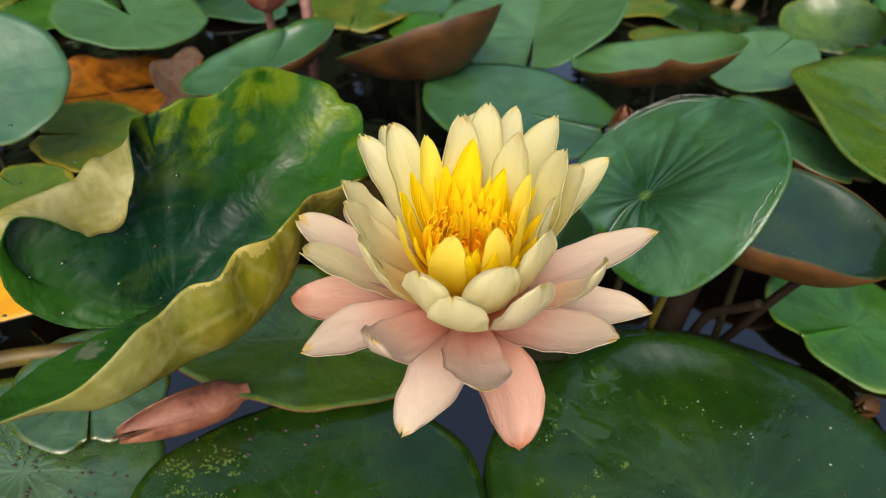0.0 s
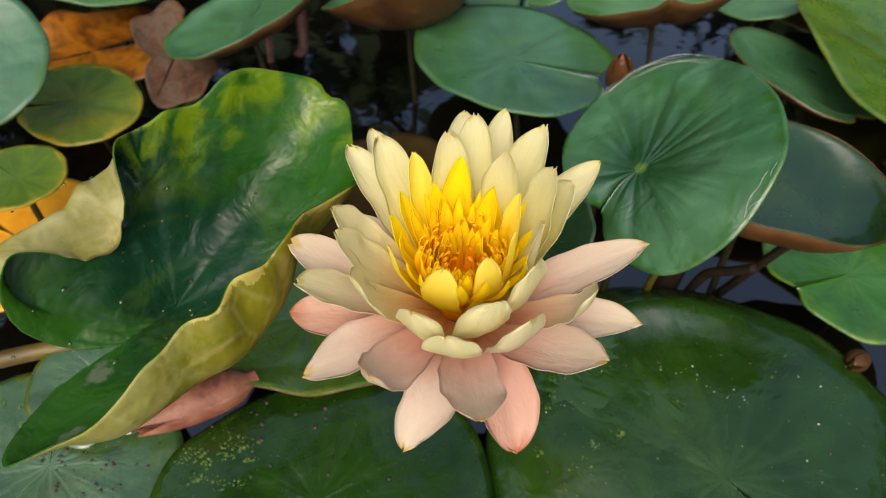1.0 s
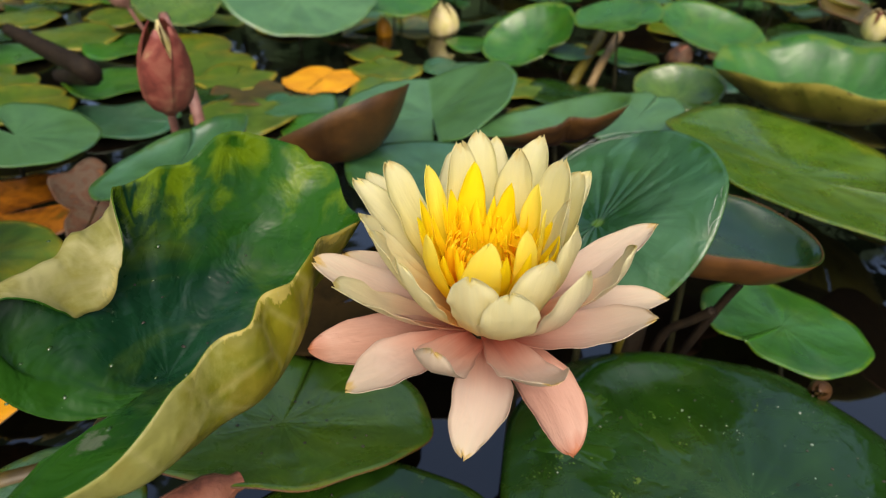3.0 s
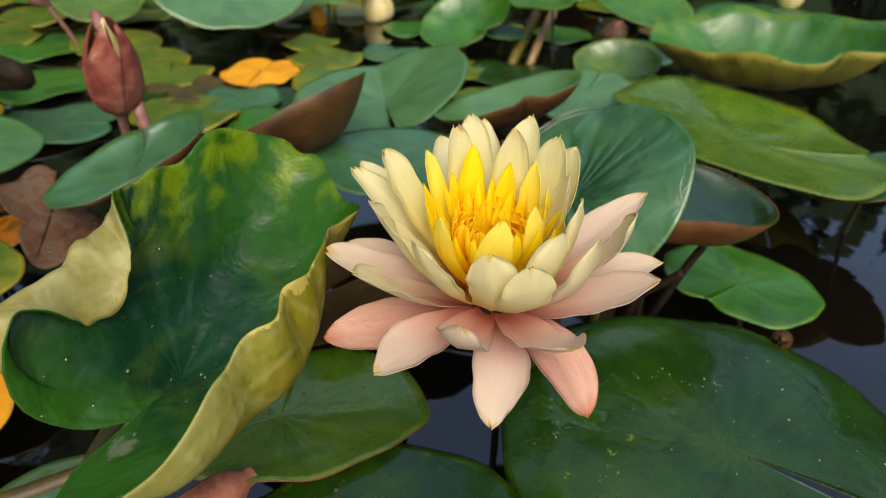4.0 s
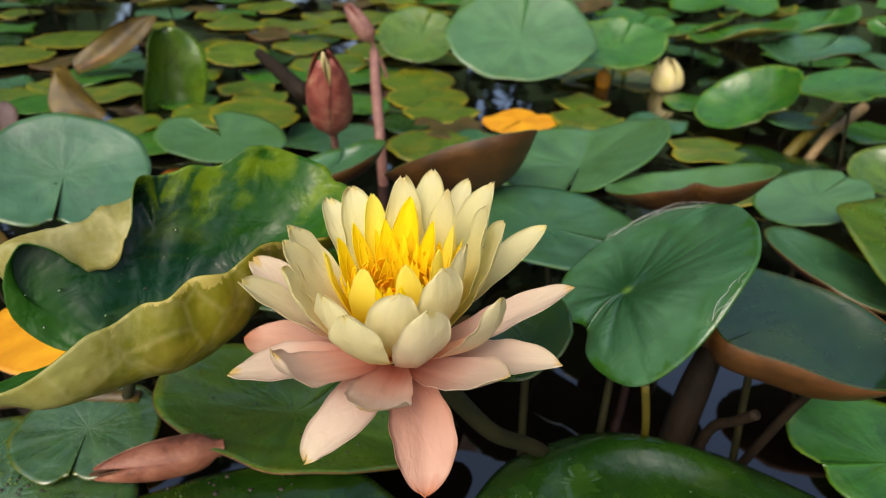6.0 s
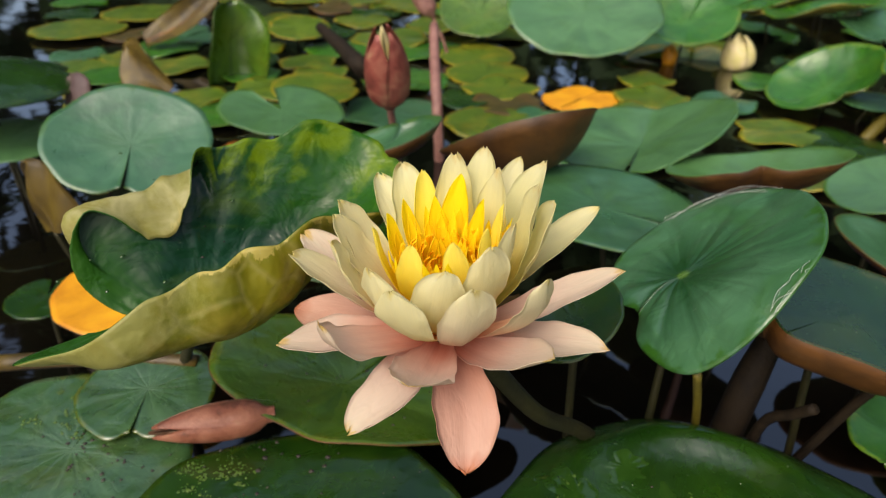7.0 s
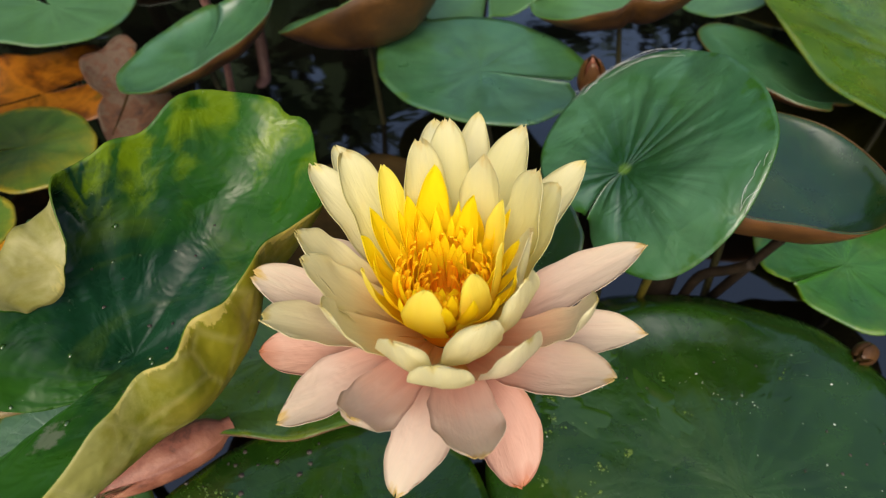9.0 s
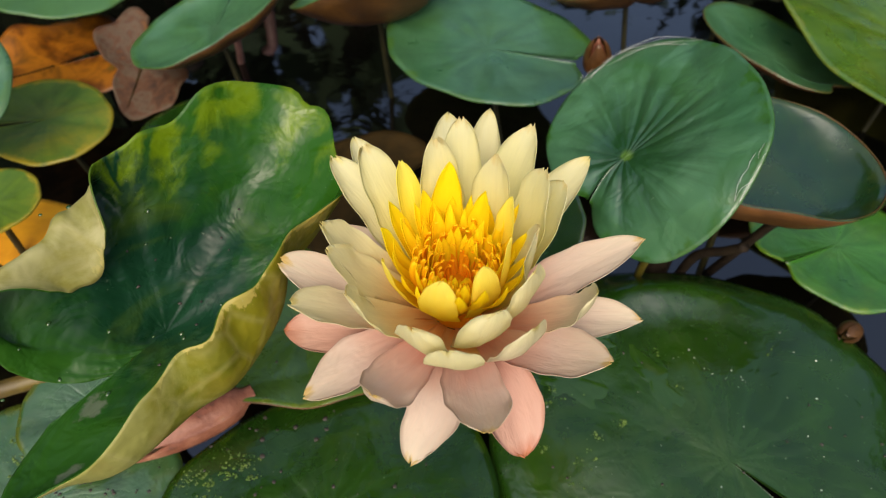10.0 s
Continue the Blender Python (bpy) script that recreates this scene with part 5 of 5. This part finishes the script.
def curled_blade(label, foot, tip, width, face, curl, mats, bend=0.0, blunt=0.5, seed=0, name="fallen_leaf", category="fallen leaf"):
    """A leaf standing or lying on its stalk, rolled lengthwise; face: the way its hollow looks; curl: how far it is rolled, in degrees."""
    rng = np.random.RandomState(seed)
    foot, tip = np.array(foot, float), np.array(tip, float)
    ax = tip - foot
    L = np.linalg.norm(ax)
    ax /= L
    fv = np.array(face, float)
    fv -= ax * (fv @ ax)
    fv /= np.linalg.norm(fv)
    sd = np.cross(ax, fv)
    n, m = 22, 19
    s, w = np.linspace(0, 1, n), np.linspace(-1, 1, m)
    prof = np.sin(math.pi * (0.10 + 0.897 * s)) ** (0.75 - 0.35 * blunt)
    ph = rng.uniform(0, 6.28, 3)
    P, uv = np.zeros((n, m, 3)), np.zeros((n, m, 2))
    rr = width / radians(curl)
    for i in range(n):
        a = w * prof[i] * radians(curl) * 0.5 * (1 + 0.08 * np.sin(7 * s[i] + ph[0]))
        dip = bend * L * math.sin(math.pi * s[i]) + 0.03 * width * np.sin(5 * w + 6 * s[i] + ph[1])
        P[i] = s[i] * L * ax + (rr * np.sin(a))[:, None] * sd + (rr * (1 - np.cos(a)) - dip)[:, None] * fv
        uv[i, :, 0], uv[i, :, 1] = w * 0.9 * prof[i], 1.8 * s[i] - 0.9
    base = base_at(name, *foot, label, category)
    if np.dot(np.cross(P[n // 2 + 1, m // 2] - P[n // 2, m // 2], P[n // 2, m // 2 + 1] - P[n // 2, m // 2]), fv) < 0:
        P, uv = P[:, ::-1], uv[:, ::-1]
    sheet("blade", P, uv, 0.0009, mats, base)
    tube("midrib", [P[k, m // 2] - fv * 0.0006 for k in range(0, n - 2, 3)], [0.0016 * (1 - 0.8 * k / n) for k in range(0, n - 2, 3)], mats[1], base, seg=6)
    tube("stem", [P[0, m // 2], P[0, m // 2] + np.array((0.004, 0.006, -0.03)), np.array((0.008, 0.02, WATER_Z - 0.02 - foot[2]))], [0.0024, 0.0024, 0.0026], STEM_IN_SHADE, base)
    return base


curled_blade("green lily pad rolled upright with a dark hollow", (-0.5598, 0.930, -0.0650), (-0.5382, 0.950, 0.0760), 0.150, (0.9, -0.75, 0.1), 190, (PAD_MID, PAD_DARK), 0.05, 0.8, 1, "lily_pad", "lily pad")
curled_blade("brown leaf with a torn pale edge standing up", (-0.7974, 1.050, -0.0241), (-0.6661, 1.120, 0.0600), 0.070, (0.2, -0.6, 0.7), 110, (BROWN_OLIVE, DECAY), 0.08, 0.2, 2)
curled_blade("olive-brown pointed leaf curled above the water", (-0.5995, 0.830, -0.0412), (-0.6832, 0.860, 0.0230), 0.085, (-0.4, -0.9, 0.3), 100, (BROWN_OLIVE, BROWN_OLIVE), -0.06, 0.3, 3)
curled_blade("brown leaf curled beside a blue-green pad", (-0.3640, 0.3500, 0.0050), (-0.3800, 0.3600, 0.0620), 0.080, (0.3, 0.9, 0.2), 80, (BROWN_OLIVE, BROWN_OLIVE), 0.06, 0.9, 4)
curled_blade("purplish grey leaf behind a blue-green pad", (-0.4650, 0.5000, 0.0250), (-0.4820, 0.5300, 0.0740), 0.080, (0.3, 0.9, 0.2), 60, (UNDER_BROWN, UNDER_PURPLE), 0.05, 0.9, 5)


# ---- small things lying on the leaves ----
def on_pad(label, x, y):
    """The place and normal on a leaf's upper face above the plan point x, y."""
    c, X, Y, nv, P, th, rho, base = SURFACE[label]
    Q = P.reshape(-1, 3) + c
    near = np.argsort((Q[:, 0] - x) ** 2 + (Q[:, 1] - y) ** 2)[:4]
    w = 1 / ((Q[near, 0] - x) ** 2 + (Q[near, 1] - y) ** 2 + 1e-9)
    return np.array((x, y, float((Q[near, 2] * w).sum() / w.sum()))), nv


def crumbs(name, label, pad_label, spots, mat, rng, flat=0.5, category="debris"):
    """Small uneven lumps lying on a leaf; spots: plan place and size."""
    verts, faces = [], []
    for x, y, size in spots:
        o, nv = on_pad(pad_label, x, y)
        k = len(verts)
        n = 6
        ph = rng.uniform(0, 6.28)
        for ring, (rr, hh) in enumerate(((1.0, 0.0), (0.75, 0.6), (0.0, 1.0))):
            for j in range(n if rr else 1):
                a = ph + 2 * math.pi * j / n
                q = size * rr * rng.uniform(0.65, 1.25)
                verts.append(o + np.array((q * math.cos(a), q * math.sin(a), 0)) + nv * (0.0002 + size * flat * hh))
        for j in range(n):
            faces.append((k + j, k + (j + 1) % n, k + n + (j + 1) % n, k + n + j))
            faces.append((k + n + j, k + n + (j + 1) % n, k + 2 * n))
    ob = link_mesh(name, verts, faces, [mat], None)
    return tagged(ob, label, category, kind="stuff")


def film(label, pad_label, x, y, size, stretch, turn, mat, seed, name="puddle", category="puddle", lobes=5):
    """A thin film with a ragged edge lying on a leaf."""
    rng = np.random.RandomState(seed)
    n = 40
    a = np.linspace(0, 2 * math.pi, n, endpoint=False)
    r = size * (1 + 0.28 * np.sin(2 * a + rng.uniform(0, 6)) + 0.2 * np.sin(lobes * a + rng.uniform(0, 6)) + 0.1 * np.sin(11 * a + rng.uniform(0, 6)))
    u, v = r * np.cos(a) * stretch, r * np.sin(a)
    px, py = x + u * math.cos(turn) - v * math.sin(turn), y + u * math.sin(turn) + v * math.cos(turn)
    verts, faces = [], []
    for f, h in ((1.0, 0.0001), (0.85, 0.0003), (0.5, 0.0004)):
        for i in range(n):
            o, nv = on_pad(pad_label, x + f * (px[i] - x), y + f * (py[i] - y))
            verts.append(o + nv * h)
    o, nv = on_pad(pad_label, x, y)
    verts.append(o + nv * 0.0004)
    for ring in range(2):
        for i in range(n):
            faces.append((ring * n + i, ring * n + (i + 1) % n, (ring + 1) * n + (i + 1) % n, (ring + 1) * n + i))
    for i in range(n):
        faces.append((2 * n + i, 2 * n + (i + 1) % n, 3 * n))
    ob = link_mesh(name, verts, faces, [mat], None)
    return tagged(ob, label, category)


def clumps(x, y, sx, sy, groups, each, rng):
    """Plan places and sizes of crumbs gathered in ragged clumps."""
    spots = []
    for _ in range(groups):
        cx, cy, sp = x + sx * rng.randn(), y + sy * rng.randn(), 0.0008 + 0.0022 * rng.rand()
        spots += [(cx + 1.6 * sp * rng.randn(), cy + sp * rng.randn(), 0.0002 + 0.0007 * rng.rand() ** 3) for _ in range(each)]
    return spots


FRONT, LOW = "broad dark green lily pad in front of the bloom", "dark green lily pad flecked with algae below the bloom"
LEFT = "algae-stained green lily pad lying on the water"
UNDER = "green lily pad with a reddish rim under the bloom"
rng = np.random.RandomState(21)
film("dark wet film of water on the broad pad", FRONT, 0.1120, 0.1830, 0.0075, 2.0, -1.0, PUDDLE, 2)
film("ragged film of water between the front pads", FRONT, 0.0680, 0.1850, 0.0100, 1.6, -0.6, PUDDLE, 5, lobes=6)
film("small wet patch on the broad pad", FRONT, 0.0880, 0.2050, 0.0060, 1.8, 0.3, PUDDLE, 8)
crumbs("pale_crumbs", "pale specks and dried scum on the broad pad", FRONT, [(0.05 + 0.17 * rng.rand(), 0.09 + 0.13 * rng.rand(), 0.0002 + 0.0004 * rng.rand() ** 3) for _ in range(30)]
       + [(0.125 + 0.035 * t + 0.003 * rng.randn(), 0.196 - 0.02 * t + 0.0015 * rng.randn(), 0.00015 + 0.0003 * rng.rand()) for t in rng.rand(16)], CRUMB, rng, 0.2)
crumbs("algae", "green algae and scum along the broad pad's wet edge", FRONT, clumps(0.062, 0.165, 0.012, 0.022, 12, 16, rng) + clumps(0.150, 0.190, 0.035, 0.020, 3, 6, rng), ALGAE, rng, 0.3)
crumbs("dark_specks", "dark specks scattered over the broad pad", FRONT, [(0.05 + 0.17 * rng.rand(), 0.08 + 0.13 * rng.rand(), 0.0004 + 0.0005 * rng.rand()) for _ in range(26)], SPECK, rng)
crumbs("dark_specks", "dark specks scattered over the pad below the bloom", LOW, [(-0.10 + 0.10 * rng.rand(), 0.09 + 0.09 * rng.rand(), 0.0004 + 0.0009 * rng.rand() ** 2) for _ in range(60)], SPECK, rng)
crumbs("algae", "green algae crumbs on the pad below the bloom", LOW, clumps(-0.088, 0.146, 0.012, 0.008, 14, 22, rng), ALGAE, rng, 0.4)
crumbs("algae", "green algae crumbs on the stained pad", LEFT, clumps(-0.178, 0.160, 0.014, 0.008, 16, 22, rng), ALGAE, rng, 0.4)
crumbs("dark_specks", "dark specks on the stained pad", LEFT, [(-0.155 + 0.016 * rng.randn(), 0.146 + 0.010 * rng.randn(), 0.0004 + 0.0007 * rng.rand()) for _ in range(40)], SPECK, rng)
crumbs("dark_specks", "dark specks on the pad under the bloom", UNDER, [(-0.0587 + 0.05 * (rng.rand() - 0.5) * 2, 0.225 + 0.05 * (rng.rand() - 0.5), 0.0004 + 0.0006 * rng.rand()) for _ in range(22)], SPECK, rng)


crumbs("dark_specks", "dark specks and husks on the curled leaf", "curled leaf", [(-0.105 + 0.030 * rng.randn(), 0.190 + 0.024 * rng.randn(), 0.0004 + 0.0006 * rng.rand()) for _ in range(26)], SPECK, rng)
crumbs("water_drops", "small clear water drops on the curled leaf", "curled leaf", [(-0.110 + 0.028 * rng.randn(), 0.180 + 0.022 * rng.randn(), 0.0006 + 0.0007 * rng.rand()) for _ in range(18)], PUDDLE, rng, 0.6, "water drops")


def cobweb(label, pad_label, th0, th1, spread, strands, seed):
    """Fine threads strung along a leaf's rim and over its face."""
    rng = np.random.RandomState(seed)
    c, X, Y, nv, P, th, rho, pb = SURFACE[pad_label]
    base = base_at("cobweb", *c, label, "cobweb")
    pick = np.where((th % (2 * math.pi) > radians(th0)) & (th % (2 * math.pi) < radians(th1)))[0]
    for k in range(strands):
        a, b = sorted(rng.choice(pick, 2, replace=False))
        i0, i1 = len(rho) - 1 - rng.randint(0, spread), len(rho) - 1 - rng.randint(0, spread)
        p, q = P[i0, a], P[i1, b]
        m = P[(i0 + i1) // 2, (a + b) // 2]
        tube("thread", [p + nv * 0.0006, m + nv * (0.0012 + 0.001 * rng.rand()), q + nv * 0.0006], [0.00005 + 0.00006 * rng.rand()] * 3, WEB, base, seg=4)
    return base


VEINED = "round veined green lily pad raised beside the bloom"
cobweb("pale cobweb strung along the veined pad's rim", VEINED, 45, 115, 3, 16, 4)
cobweb("pale cobweb looped over the veined pad's edge", VEINED, 288, 312, 3, 8, 6)


# ---- far trees, seen only as the dark in the water ----
def far_trees():
    rng = np.random.RandomState(11)
    verts, faces = [], []
    for i in range(9000):
        a = rng.uniform(-0.25, math.pi + 0.25) if i % 4 else rng.uniform(0, 2 * math.pi)
        r = rng.uniform(5.5, 8.0)
        top = 4.5 + 1.3 * math.sin(3 * a + 1) + 1.0 * math.sin(8 * a) + 0.6 * math.sin(21 * a)
        top *= 0.55 + 0.45 * float(smooth(a, 0.5, 1.5))
        z = rng.uniform(0.0, 1.0) ** 0.8 * top
        c = np.array((r * math.cos(a), r * math.sin(a), z))
        s = rng.uniform(0.18, 0.5)
        u = rng.normal(size=3)
        v = rng.normal(size=3)
        u /= np.linalg.norm(u)
        v /= np.linalg.norm(v)
        k = len(verts)
        verts += [c + s * u, c + 0.5 * s * v, c - s * u, c - 0.5 * s * v]
        faces.append((k, k + 1, k + 2, k + 3))
    ob = link_mesh("backdrop", verts, faces, [TREES], None)
    return tagged(ob, "dark trees standing round the pond far off", "trees", kind="structure")


far_trees()
